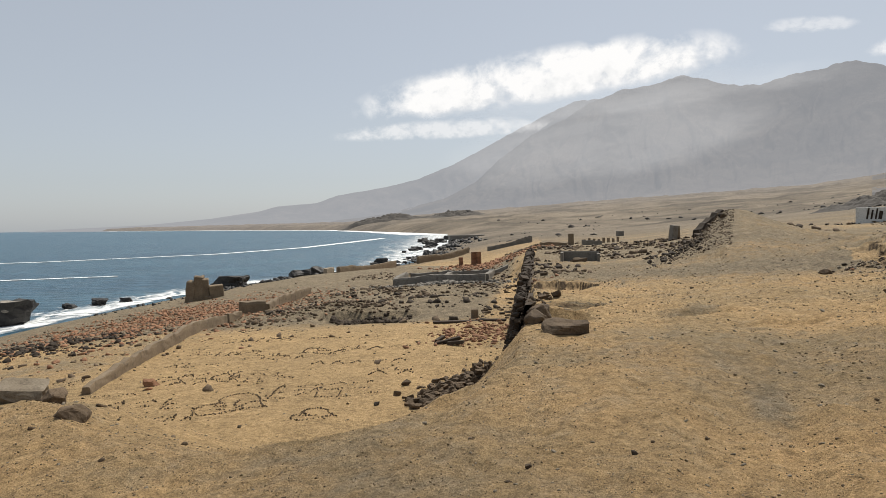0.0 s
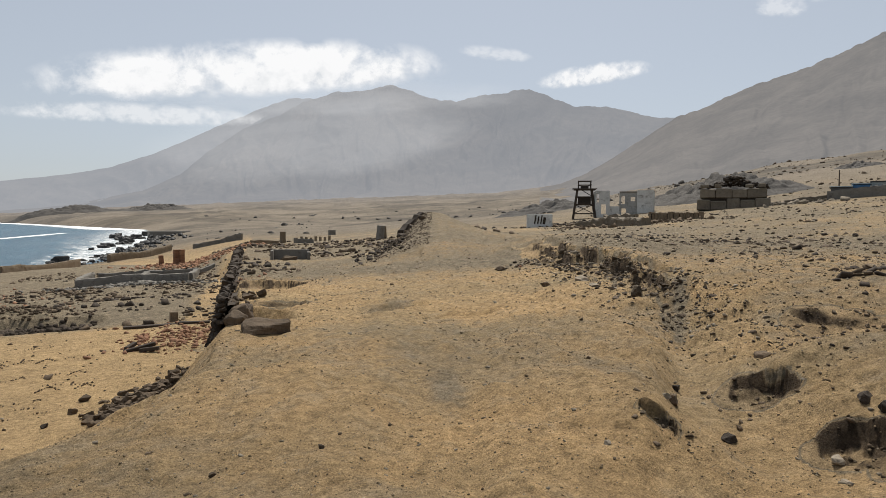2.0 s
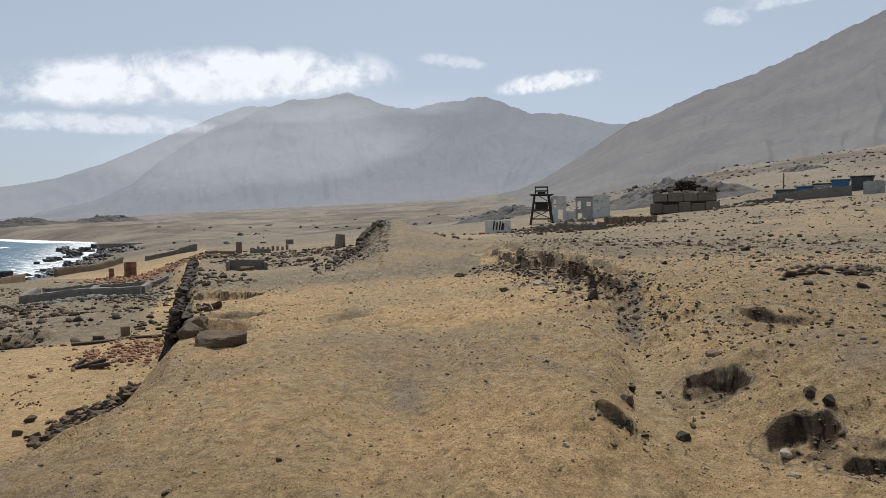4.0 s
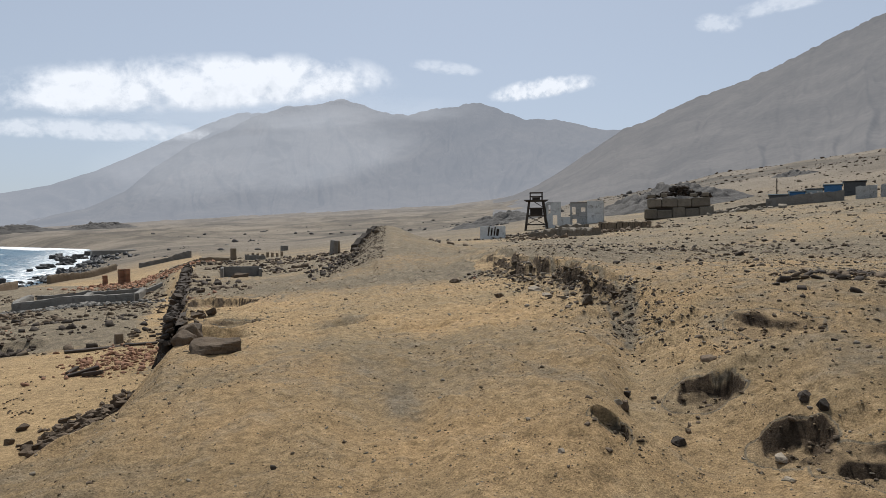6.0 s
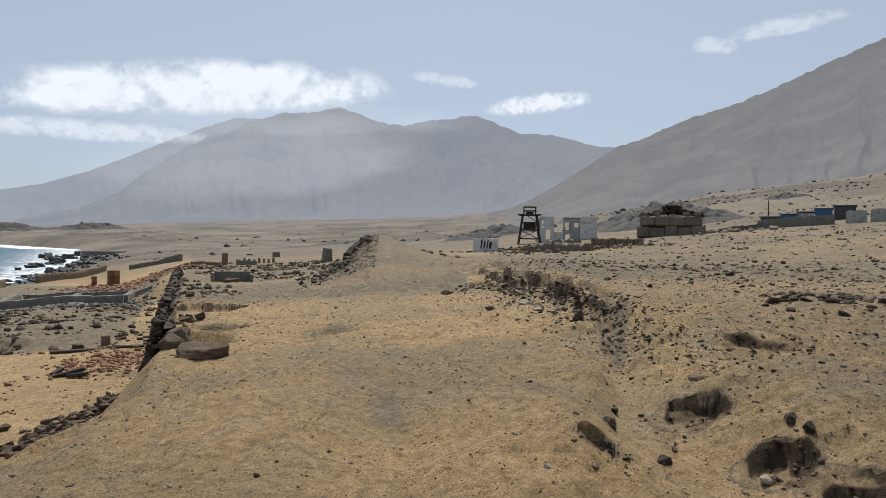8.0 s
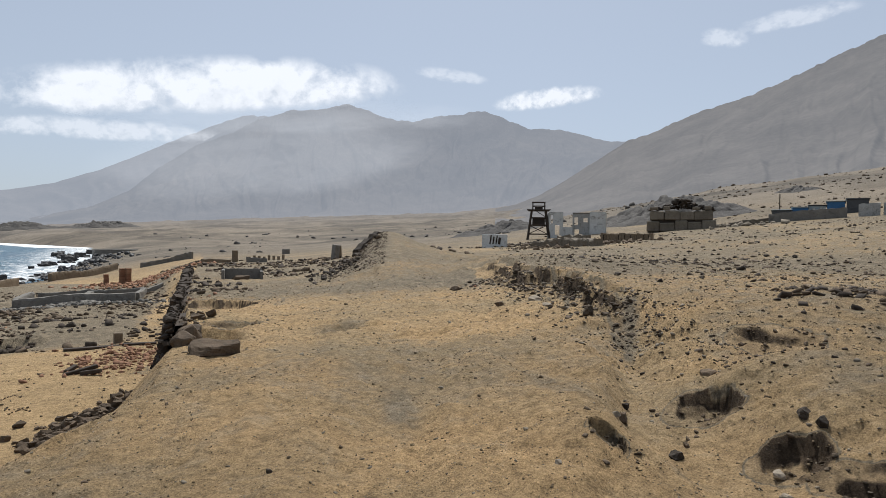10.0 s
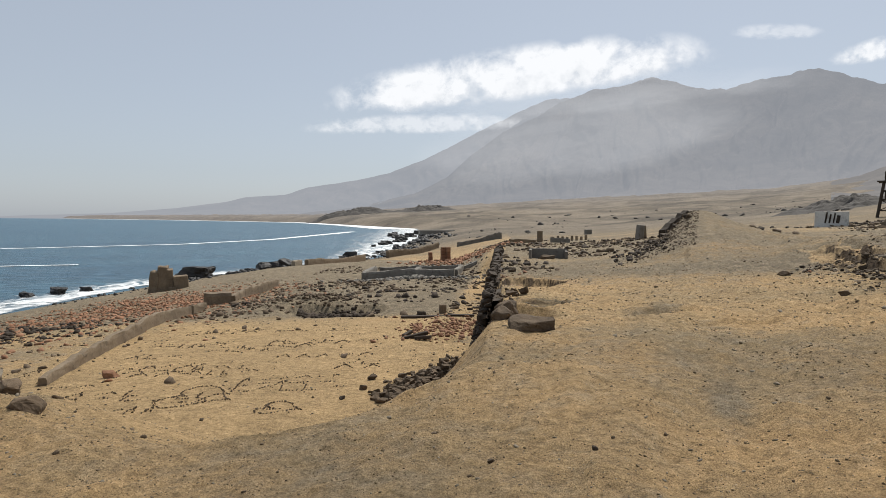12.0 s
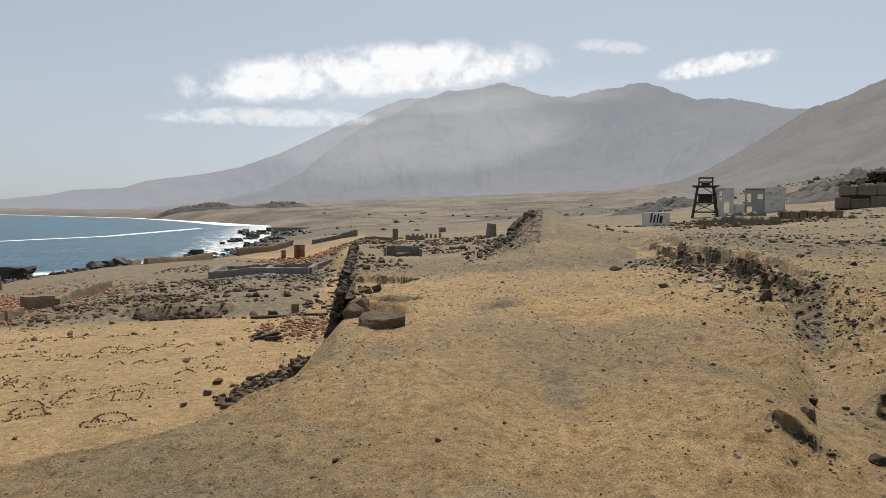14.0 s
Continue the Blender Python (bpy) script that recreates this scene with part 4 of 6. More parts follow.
# ---- heap of fallen stones at the wall's near end ----
def build_heap():
    rng = random.Random(11)
    meshes = [rock_mesh("heap_stone", 400 + k, M_STONE, 1.0, 0.8, 0.7) for k in range(8)]
    heap = thing("rubble_heap", 0.6, 14.2, z_at(0.6, 14.2), "heap of brown fallen stones sliding down to the sandy court", "rubble")
    rows = []
    while len(rows) < 720:
        t = rng.random() ** 0.8
        cx, cy = -0.55 + 2.3 * t, 13.2 + 3.0 * t
        w = 0.35 + 0.5 * t
        x, y = cx + rng.gauss(0, w * 0.6), cy + rng.gauss(0, w * 0.75)
        pile = 0.28 * math.exp(-((x - cx) ** 2 + (y - cy) ** 2) / (w * w)) * (0.4 + t)
        size = rng.uniform(0.08, 0.24)
        rows.append((x, y, z_at(x, y) + pile * rng.random() + size * 0.15, size))
    for _ in range(330):
        t = rng.random()
        x, y = 0.25 + 1.5 * t + rng.gauss(0, 0.22), 11.9 + 3.3 * t + rng.gauss(0, 0.3)
        size = rng.uniform(0.06, 0.2)
        rows.append((x, y, z_at(x, y) + size * 0.2, size))
    stones_under(heap, "stone", meshes, rows[:290])
    joined_stones(heap, "heap_fill", M_STONE, rows[290:], 16)


build_heap()


# ---- low walls and ruins of the sandy court ----
ruin_wall("court_wall", [(-8.9, 15.6), (-9.2, 18.0), (-9.6, 22.0), (-10.1, 26.0), (-10.2, 29.5)], [0.2, 0.32, 0.40, 0.46, 0.4], 0.2, M_ADOBE, "low tan masonry wall edging the sandy court", 21)
ruin_wall("court_wall", [(-10.3, 30.0), (-10.2, 31.6)], [0.4, 0.3], 0.25, M_ADOBE, "broken stub of the low tan masonry wall", 22)
ruin_wall("brown_block", [(-10.75, 33.2), (-9.45, 33.6)], [0.62, 0.6], 0.8, M_ADOBE, "squared brown adobe block lying in brick rubble", 23, "block", top_jitter=0.03, wobble=0.02)
ruin_wall("court_wall", [(-9.6, 34.4), (-10.0, 38.0), (-9.4, 44.5)], [0.3, 0.5, 0.62], 0.25, M_ADOBE, "low tan masonry wall running to the shore", 24)


def build_stump():
    x, y = -20.6, 54.5
    t = thing("ruined_pillar", x, y, z_at(x, y) - 0.3, "ruined brown adobe pillar with a split and broken top", "ruin", 12)
    bm = bmesh.new()
    for k, (px, w, h, lean) in enumerate([(-1.15, 0.75, 1.95, 0.10), (-0.45, 0.85, 2.35, 0.02), (0.15, 0.7, 2.1, -0.12)]):
        box_into(bm, w, 1.3, h, pose(px, 0.1 * k, 0, 0, lean * 30, 4 * k), 0.07)
    bmesh.ops.subdivide_edges(bm, edges=bm.edges[:], cuts=2, use_grid_fill=True)
    for v in bm.verts:
        v.co += Vector((noise.noise(v.co * 2.1), noise.noise(v.co * 2.3 + Vector((9, 0, 0))), noise.noise(v.co * 1.9 + Vector((0, 7, 0))))) * 0.10
        v.co.x += 0.12 * (v.co.z / 2.3) * (-v.co.x)
    part("pillar", bm, M_ADOBE, t)
    part("buttress", block(1.15, 1.1, 1.55, pose(1.1, -0.1, 0, 0, -4, 10), 0.06), M_ADOBE, t)
    part("fallen_lump", rock_bm(77, 0.9, 0.7, 0.6, 3), M_ADOBE, t).location = (0.4, -0.75, 0.35)


build_stump()

# foundation of a vanished house
def build_foundation():
    g = "walls of the grey foundation"
    ruin_wall("foundation_wall", [(-4.0, 51.0), (0.0, 50.6), (3.3, 50.0)], [0.62, 0.6, 0.62], 0.45, M_CONCRETE, "long grey concrete foundation wall", 31, "wall", g, top_jitter=0.04)
    ruin_wall("foundation_wall", [(-3.9, 51.4), (-3.3, 56.5)], [0.6, 0.55], 0.4, M_CONCRETE, "grey concrete side wall of the foundation", 32, "wall", g, top_jitter=0.06)
    ruin_wall("foundation_wall", [(-2.9, 56.8), (0.5, 56.6), (4.4, 56.0)], [0.5, 0.62, 0.5], 0.4, M_CONCRETE, "grey concrete rear wall of the foundation", 33, "wall", g, top_jitter=0.08)
    ruin_wall("foundation_wall", [(0.2, 51.0), (0.6, 56.2)], [0.5, 0.5], 0.4, M_CONCRETE, "grey concrete cross wall of the foundation", 34, "wall", g, top_jitter=0.08)
    ruin_wall("foundation_wall", [(3.4, 50.4), (4.3, 55.6)], [0.55, 0.5], 0.4, M_CONCRETE, "grey concrete end wall of the foundation", 35, "wall", g, top_jitter=0.06)
    ruin_wall("foundation_wall", [(4.0, 58.8), (6.0, 59.3)], [0.4, 0.3], 0.4, M_CONCRETE, "low broken concrete footing", 36, "wall", g)


build_foundation()
rng = np.random.default_rng(12)
x = rng.uniform(-5.0, -1.5, 260)
scatter("pit_stones", x, 28.35 + rng.normal(0, 0.14, 260), 0.1 + 0.2 * rng.random(260), M_DARKSTONE, "dark stones along the edge of a pit", "rubble", 132, 0.6)
x, y = rng.normal(-4.4, 1.3, 420), rng.normal(30.0, 0.8, 420)
scatter("pit_stones", x, y, 0.05 + 0.16 * rng.random(420) ** 2, M_STONE, "brown stones heaped behind a pit", "rubble", 133, 0.6)


def build_brick_pillar(x, y, w, h, label, seed):
    p = thing("brick_pillar", x, y, z_at(x, y) - 0.2, label, "pillar", 8 * seed, "red brick pillars")
    rng = random.Random(seed)
    z = 0.0
    while z < h:
        bm = block(w * rng.uniform(0.93, 1.04), w * rng.uniform(0.93, 1.04), 0.17, pose(rng.uniform(-0.02, 0.02), rng.uniform(-0.02, 0.02), z, 0, 0, rng.uniform(-3, 3)), 0.012)
        part("brick_course", bm, M_BRICKRED, p)
        z += 0.175


build_brick_pillar(2.05, 73.5, 0.46, 1.2, "short red brick pillar standing in brick rubble", 1)
build_brick_pillar(3.45, 72.2, 0.46, 1.6, "tall red brick pillar with a broken top", 2)
build_brick_pillar(4.0, 72.0, 0.46, 1.75, "tall square red brick pillar", 3)

# sea walls and the pier
g_sea = "sea walls along the shore"
ruin_wall("sea_wall", [(-13.6, 82.0), (-11.0, 92.0), (-7.9, 104.0)], [0.75, 0.95, 1.2], 0.5, M_ADOBE, "long brown sea wall along the beach", 41, "wall", g_sea, top_jitter=0.05)
ruin_wall("sea_wall", [(-14.6, 78.5), (-14.1, 80.6)], [0.6, 0.8], 0.5, M_PALESTONE, "short pale broken end of the sea wall", 42, "wall", g_sea)
ruin_wall("sea_wall", [(-4.6, 116.0), (0.5, 125.0), (5.4, 136.0)], [1.3, 1.15, 1.2], 0.6, M_ADOBE, "brown sea wall behind the rocky cove", 43, "wall", g_sea, top_jitter=0.08)
ruin_wall("sea_wall", [(8.3, 117.0), (12.2, 114.5), (15.6, 112.0)], [0.8, 0.7, 1.2], 0.6, M_CONCRETE, "low dark concrete wall above the cove", 44, "wall", g_sea, top_jitter=0.1)
alone("pier", block(16.0, 6.0, 5.4, pose(0, 0, 0), 0.25), M_CONCRETE, pose(10.8, 288.0, -9.0, 0, 0, 6), "dark concrete pier on the rocky shore", "pier")


# sea rocks
def sea_rock(x, y, sx, sy, sz, seed, label, crust=False):
    t = thing("sea_rock", x, y, max(SEA_Z, z_at(x, y)) - 0.25 * sz, label, "rock", 30 * seed, "rocks in the surf")
    bm = rock_bm(1200 + seed, sx, sy, sz, 3, 7, 0.16)
    bmesh.ops.translate(bm, verts=bm.verts[:], vec=(0, 0, sz * 0.4))
    part("rock_body", bm, M_SEAROCK, t)
    if crust:
        bm = rock_bm(1200 + seed, sx * 0.93, sy * 0.93, sz * 0.55, 3, 7, 0.12)
        bmesh.ops.translate(bm, verts=bm.verts[:], vec=(0, 0, sz * 0.62))
        part("guano_crust", bm, M_GUANO, t)


sea_rock(-39.3, 56.0, 5.6, 4.5, 3.4, 1, "big black sea rock with a pale guano crust", True)
sea_rock(-41.5, 58.5, 3.0, 2.5, 1.6, 2, "low black rock awash in surf")
sea_rock(-39.6, 67.0, 1.7, 1.3, 0.8, 3, "small black rock in white surf")
sea_rock(-38.0, 70.0, 3.2, 1.6, 1.0, 4, "low black rock ledge in white surf")
sea_rock(-36.0, 72.0, 1.5, 1.1, 0.8, 5, "small black rock in white surf")
sea_rock(-29.8, 88.0, 4.4, 3.0, 2.4, 6, "rounded black rock at the water's edge")
sea_rock(-20.4, 92.0, 4.0, 3.2, 2.6, 7, "jagged black rock at the water's edge")
sea_rock(-17.4, 90.0, 3.4, 2.4, 2.2, 8, "black rock beside the jagged one")
sea_rock(-23.6, 93.0, 1.8, 1.4, 1.0, 9, "small black rock at the water's edge")
rngc = random.Random(77)
for k in range(26):
    f = rngc.random()
    cy = 128 + 190 * f ** 1.3
    cx = np.interp(cy, [128, 159, 268, 330], [-10, -5.5, 2.5, 3]) - rngc.uniform(-2, 9) * (0.5 + f)
    sz = rngc.uniform(1.0, 2.6) * (0.8 + 0.7 * f)
    sea_rock(cx, cy, sz * 1.4, sz * 1.1, sz * 0.85, 20 + k, "dark boulder in the surf of the cove")

# ---- the platform behind the wall ----
boulder(1.86, 9.75, 0.74, 0.46, 0.28, 4, 4, M_STONE, "large flat brown stone slab on the platform edge", 301, 0.12, "stone_slab")
boulder(1.8, 12.0, 0.42, 0.5, 0.42, 20, 16, M_STONE, "tilted brown stone block by the wall", 302, 0.2, "stone_block")
boulder(1.6, 11.1, 0.42, 0.4, 0.36, 70, -14, M_STONE, "leaning brown boulder at the wall's end", 303, 0.25)
boulder(2.05, 13.3, 0.5, 0.5, 0.45, 40, 10, M_STONE, "brown boulder behind the slab", 304, 0.25)
boulder(-5.3, 7.8, 0.66, 0.42, 0.36, 35, 26, M_PALESTONE, "tilted grey slab on the mound's crest", 305, 0.15, "stone_slab")
boulder(-4.8, 7.7, 0.32, 0.28, 0.26, 60, 8, M_STONE, "grey-brown boulder beside the tilted slab", 306, 0.25)
boulder(-4.05, 6.8, 0.36, 0.3, 0.3, 10, 12, M_STONE, "half-buried grey boulder on the mound's flank", 307, 0.35)
boulder(-7.55, 16.2, 0.42, 0.3, 0.28, 30, 5, M_BRICKRED, "lump of old brickwork on the sand", 308, 0.2, "brick_lump")


def build_trough():
    x, y = 8.1, 37.6
    t = thing("concrete_trough", x, y, z_at(x, y) - 0.15, "square grey concrete trough with one open side", "trough", -12)
    part("rear_wall", block(2.2, 0.16, 0.72, pose(0, 0.7, 0)), M_CONCRETE, t)
    part("side_wall", block(0.16, 1.4, 0.70, pose(-1.05, 0, 0), 0.02), M_CONCRETE, t)
    part("side_wall", block(0.16, 1.4, 0.62, pose(1.05, 0, 0), 0.02), M_CONCRETE, t)
    part("bottom", block(1.94, 1.24, 0.12, pose(0, 0, 0)), M_CONCRETE, t)


build_trough()
boulder(7.75, 36.2, 1.0, 0.5, 0.45, 0, 4, M_STONE, "pale brown boulder before the trough", 309, 0.2)


def stub(x, y, w, d, h, material, label, turn=0.0, lean=0.0, group="", name="concrete_post"):
    bm = block(w, d, h + 0.25, pose(0, 0, -0.25, lean, lean * 0.6, 0), 0.03)
    return alone(name, bm, material, pose(x, y, z_at(x, y), 0, 0, turn), label, "post", group)


stub(14.7, 73.0, 0.52, 0.5, 1.3, M_ADOBE, "square brown masonry post", 10)
ruin_wall("footing", [(10.8, 70.5), (13.8, 71.0)], [0.45, 0.35], 0.5, M_ADOBE, "low brown masonry footing", 51)
ruin_wall("footing", [(15.8, 72.0), (18.0, 72.4)], [0.55, 0.45], 0.5, M_CONCRETE, "low concrete footing beside a row of stubs", 52)
for k in range(8):
    stub(17.6 + 0.62 * k, 79.0 + 0.1 * k, 0.26, 0.26, 0.5 + 0.08 * ((k * 5) % 3), M_ADOBE, "short brown stub in a row of stubs", 4 * k, 0, "row of short stubs", "stub_post")
stub(32.6, 117.0, 1.1, 1.0, 0.9, M_CONCRETE, "squat grey block on the plain", 8, 0, "", "concrete_block")
stub(1.25, 26.0, 0.28, 0.28, 0.36, M_ADOBE, "short square stub with a plank beside it", 6)
alone("timber_plank", block(1.9, 0.22, 0.08, pose(0, 0, 0, 2, 0, 0), 0.012), M_WOOD, pose(0.5, 25.2, z_at(0.5, 25.2) + 0.0, 0, 0, 4), "weathered dark timber plank lying in rubble", "plank")
alone("timber_plank", block(1.1, 0.2, 0.08, pose(0, 0, 0, 2, 0, 0), 0.012), M_WOOD, pose(1.9, 25.0, z_at(1.9, 25.0) + 0.0, 0, 0, -6), "short dark timber plank lying in rubble", "plank")
stub(22.0, 61.0, 0.6, 0.6, 1.45, M_CONCRETE, "leaning square concrete post by the gravel bank", 20, 6)
stub(22.9, 62.0, 0.45, 0.6, 1.3, M_ADOBE, "brown masonry post beside the leaning one", -10, -4)
ruin_wall("bank_wall", [(20.9, 52.5), (22.6, 54.0), (24.2, 55.0)], [0.75, 1.7, 2.1], 0.6, M_DARKSTONE, "dark stone wall holding up the gravel bank", 53)

# rubble timbers and slabs on the court
for k, (x, y, l, turn) in enumerate([(0.1, 20.6, 0.9, 20), (0.35, 20.2, 0.6, -35), (-0.15, 21.0, 0.5, 60), (1.35, 15.9, 1.1, 75), (1.0, 15.1, 0.8, 50)]):
    alone("timber_scrap", block(l, 0.13, 0.11, pose(0, 0, 0, 0, -9, 0), 0.015), M_WOOD, pose(x, y, z_at(x, y) + 0.03, 0, 0, turn), "broken dark timber scrap among stones", "timber")


# ---- watch tower, white ruins and houses ----
def build_tower():
    x, y = 57.4, 73.6
    t = thing("watch_tower", x, y, z_at(x, y) - 0.05, "dark timber tower with a tank frame on splayed legs", "tower", -36)
    base, top, zt = 1.55, 1.0, 4.1

    def corner(sx, sy, z):
        k = base + (top - base) * z / zt
        return (sx * k, sy * k, z)
    for sx in (-1, 1):
        for sy in (-1, 1):
            leg = part("leg", beam(corner(sx, sy, -0.3), corner(sx, sy, zt), 0.24), M_WOOD, t)
    for z in (0.75, 2.05, 3.1):
        for a, b in (((-1, -1), (1, -1)), ((1, -1), (1, 1)), ((1, 1), (-1, 1)), ((-1, 1), (-1, -1))):
            part("crossbeam", beam(corner(*a, z), corner(*b, z), 0.15), M_WOOD, t)
    for a, b, z0, z1 in (((-1, -1), (1, -1), 0.75, 2.05), ((1, 1), (-1, 1), 0.75, 2.05), ((-1, 1), (-1, -1), 0.75, 2.05), ((1, -1), (1, 1), 0.75, 2.05), ((1, -1), (-1, -1), 3.1, 4.4)):
        part("brace", beam(corner(*a, z0), corner(*b, z1), 0.1), M_WOOD, t)
    part("tank", block(1.75, 1.5, 1.15, pose(0, 0, 1.95), 0.04), M_IRON, t, "dark rusted iron tank hung between the legs")
    deck = part("deck", block(3.0, 2.8, 0.14, pose(0, 0, zt), 0.02), M_WOOD, t)
    for k in range(7):
        part("deck_plank", block(3.4, 0.3, 0.06, pose(0, -1.1 + 0.37 * k, zt + 0.14), 0.01), M_WOOD, deck)
    for sx in (-1, 1):
        for sy in (-1, 1):
            part("post", beam((0.85 * sx, 0.8 * sy, zt + 0.1), (0.85 * sx, 0.8 * sy, zt + 1.3), 0.13), M_WOOD, t)
    for z in (0.7, 1.25):
        for p, q in (((-0.95, -0.8), (0.95, -0.8)), ((0.85, -0.9), (0.85, 0.9)), ((0.95, 0.8), (-0.95, 0.8)), ((-0.85, 0.9), (-0.85, -0.9))):
            part("rail", beam((*p, zt + z), (*q, zt + z), 0.11), M_WOOD, t)
    part("drum", block(1.1, 1.0, 0.45, pose(0, 0, zt + 0.2), 0.08), M_IRON, t)


build_tower()


def wall_panel(name, parent, p, q, h, thick, material, holes=(), label=""):
    """A standing wall in the parent's space from p to q; holes: (from, to, bottom, top) in metres, cut right through."""
    p, q = Vector((*p, 0)), Vector((*q, 0))
    ln = (q - p).length
    m = Matrix.Translation(p) @ Matrix.Rotation(math.atan2(q.y - p.y, q.x - p.x), 4, "Z")
    xs = sorted({0.0, ln, *[v for hl in holes for v in hl[:2]]})
    zs = sorted({-0.4, h, *[v for hl in holes for v in hl[2:]]})
    bm = bmesh.new()
    for x0, x1 in zip(xs, xs[1:]):
        for z0, z1 in zip(zs, zs[1:]):
            if any(a - 1e-6 <= x0 and x1 <= b + 1e-6 and c - 1e-6 <= z0 and z1 <= d + 1e-6 for a, b, c, d in holes):
                continue
            box_into(bm, x1 - x0, thick, z1 - z0, m @ Matrix.Translation(((x0 + x1) / 2, 0, z0)))
    bmesh.ops.remove_doubles(bm, verts=bm.verts[:], dist=0.001)
    return part(name, bm, material, parent, label)


def build_white_ruin():
    x, y = 61.0, 69.0
    t = thing("white_ruin", x, y, z_at(x, y), "roofless white-rendered house ruin with empty openings", "ruin", -41)
    wall_panel("wall", t, (-4.2, 0), (-2.2, 0), 3.35, 0.35, M_WHITEWALL, [(0.15, 0.55, 1.6, 2.9), (0.85, 1.5, 0.1, 1.45)])
    wall_panel("wall", t, (-4.2, 0.18), (-4.2, 3.4), 3.2, 0.35, M_WHITEWALL)
    wall_panel("wall", t, (-2.2, 0.3), (-0.9, 0.3), 1.2, 0.35, M_WHITEWALL)
    wall_panel("wall", t, (-0.9, 0.2), (1.45, 0.2), 3.1, 0.35, M_GREYWALL, [(0.3, 0.9, 0.0, 0.9), (0.25, 0.75, 1.5, 2.6), (1.5, 2.1, 1.9, 2.5)])
    wall_panel("wall", t, (1.45, 0), (3.6, 0), 3.4, 0.35, M_WHITEWALL)
    wall_panel("wall", t, (3.6, 0.18), (3.6, 3.5), 3.2, 0.35, M_WHITEWALL)
    wall_panel("lintel", t, (-0.95, 0.0), (1.5, 0.0), 0.0, 0.2, M_CONCRETE)
    bm = block(2.4, 0.5, 0.16, pose(0.3, 0.2, 3.1), 0.02)
    part("coping", bm, M_CONCRETE, t)


build_white_ruin()


def build_white_box():
    x, y = 42.2, 62.3
    t = thing("white_tank", x, y, z_at(x, y), "low white-rendered concrete tank with black paint marks", "tank", -34)
    part("wall", block(2.95, 0.25, 1.75, pose(0, -0.9, -0.2), 0.03), M_WHITEWALL, t)
    part("wall", block(0.25, 1.55, 1.7, pose(-1.35, 0, -0.2), 0.03), M_WHITEWALL, t)
    part("wall", block(0.25, 1.55, 1.7, pose(1.35, 0, -0.2), 0.03), M_WHITEWALL, t)
    part("wall", block(2.95, 0.25, 1.7, pose(0, 0.9, -0.2), 0.03), M_WHITEWALL, t)
    for px, w, h in ((-0.55, 0.16, 1.1), (-0.2, 0.16, 0.9), (0.15, 0.14, 1.05), (0.5, 0.3, 0.8)):
        part("paint_bar", block(w, 0.012, h, pose(px, -1.032, 0.4, 0, 8, 0), 0.002), M_WOOD, t)


build_white_box()

g_st = "stone walls before the tower"
ruin_wall("stone_wall", [(42.0, 54.6), (42.4, 49.6), (41.0, 43.6)], [0.5, 0.8, 0.6], 1.0, M_MASONRY, "low rough stone foundation wall", 61, "wall", g_st, top_jitter=0.2)
ruin_wall("stone_wall", [(47.0, 56.5), (48.4, 53.0)], [0.7, 0.6], 0.8, M_MASONRY, "tumbled stone wall behind the foundation", 62, "wall", g_st, top_jitter=0.25)


def build_ribbed_wall():
    """Upright stone posts set close together under a thin coping."""
    p, q = Vector((45.4, 47.9)), Vector((47.5, 43.4))
    t = thing("ribbed_wall", p.x, p.y, z_at(p.x, p.y), "upright brown masonry wall of close-set stones", "wall", math.degrees(math.atan2(q.y - p.y, q.x - p.x)))
    rng = random.Random(63)
    x, n = 0.0, (q - p).length
    while x < n:
        w = rng.uniform(0.2, 0.36)
        part("wall_stone", block(w - 0.03, rng.uniform(0.45, 0.58), 1.45 + rng.uniform(-0.1, 0.05), pose(x + w / 2, 0, -0.5, rng.uniform(-2, 2), rng.uniform(-2, 2), 0), 0.04), M_ADOBE, t)
        x += w
    part("wall_core", block(n, 0.36, 1.3, pose(n / 2, 0.05, -0.5), 0.03), M_DARKSTONE, t)


build_ribbed_wall()


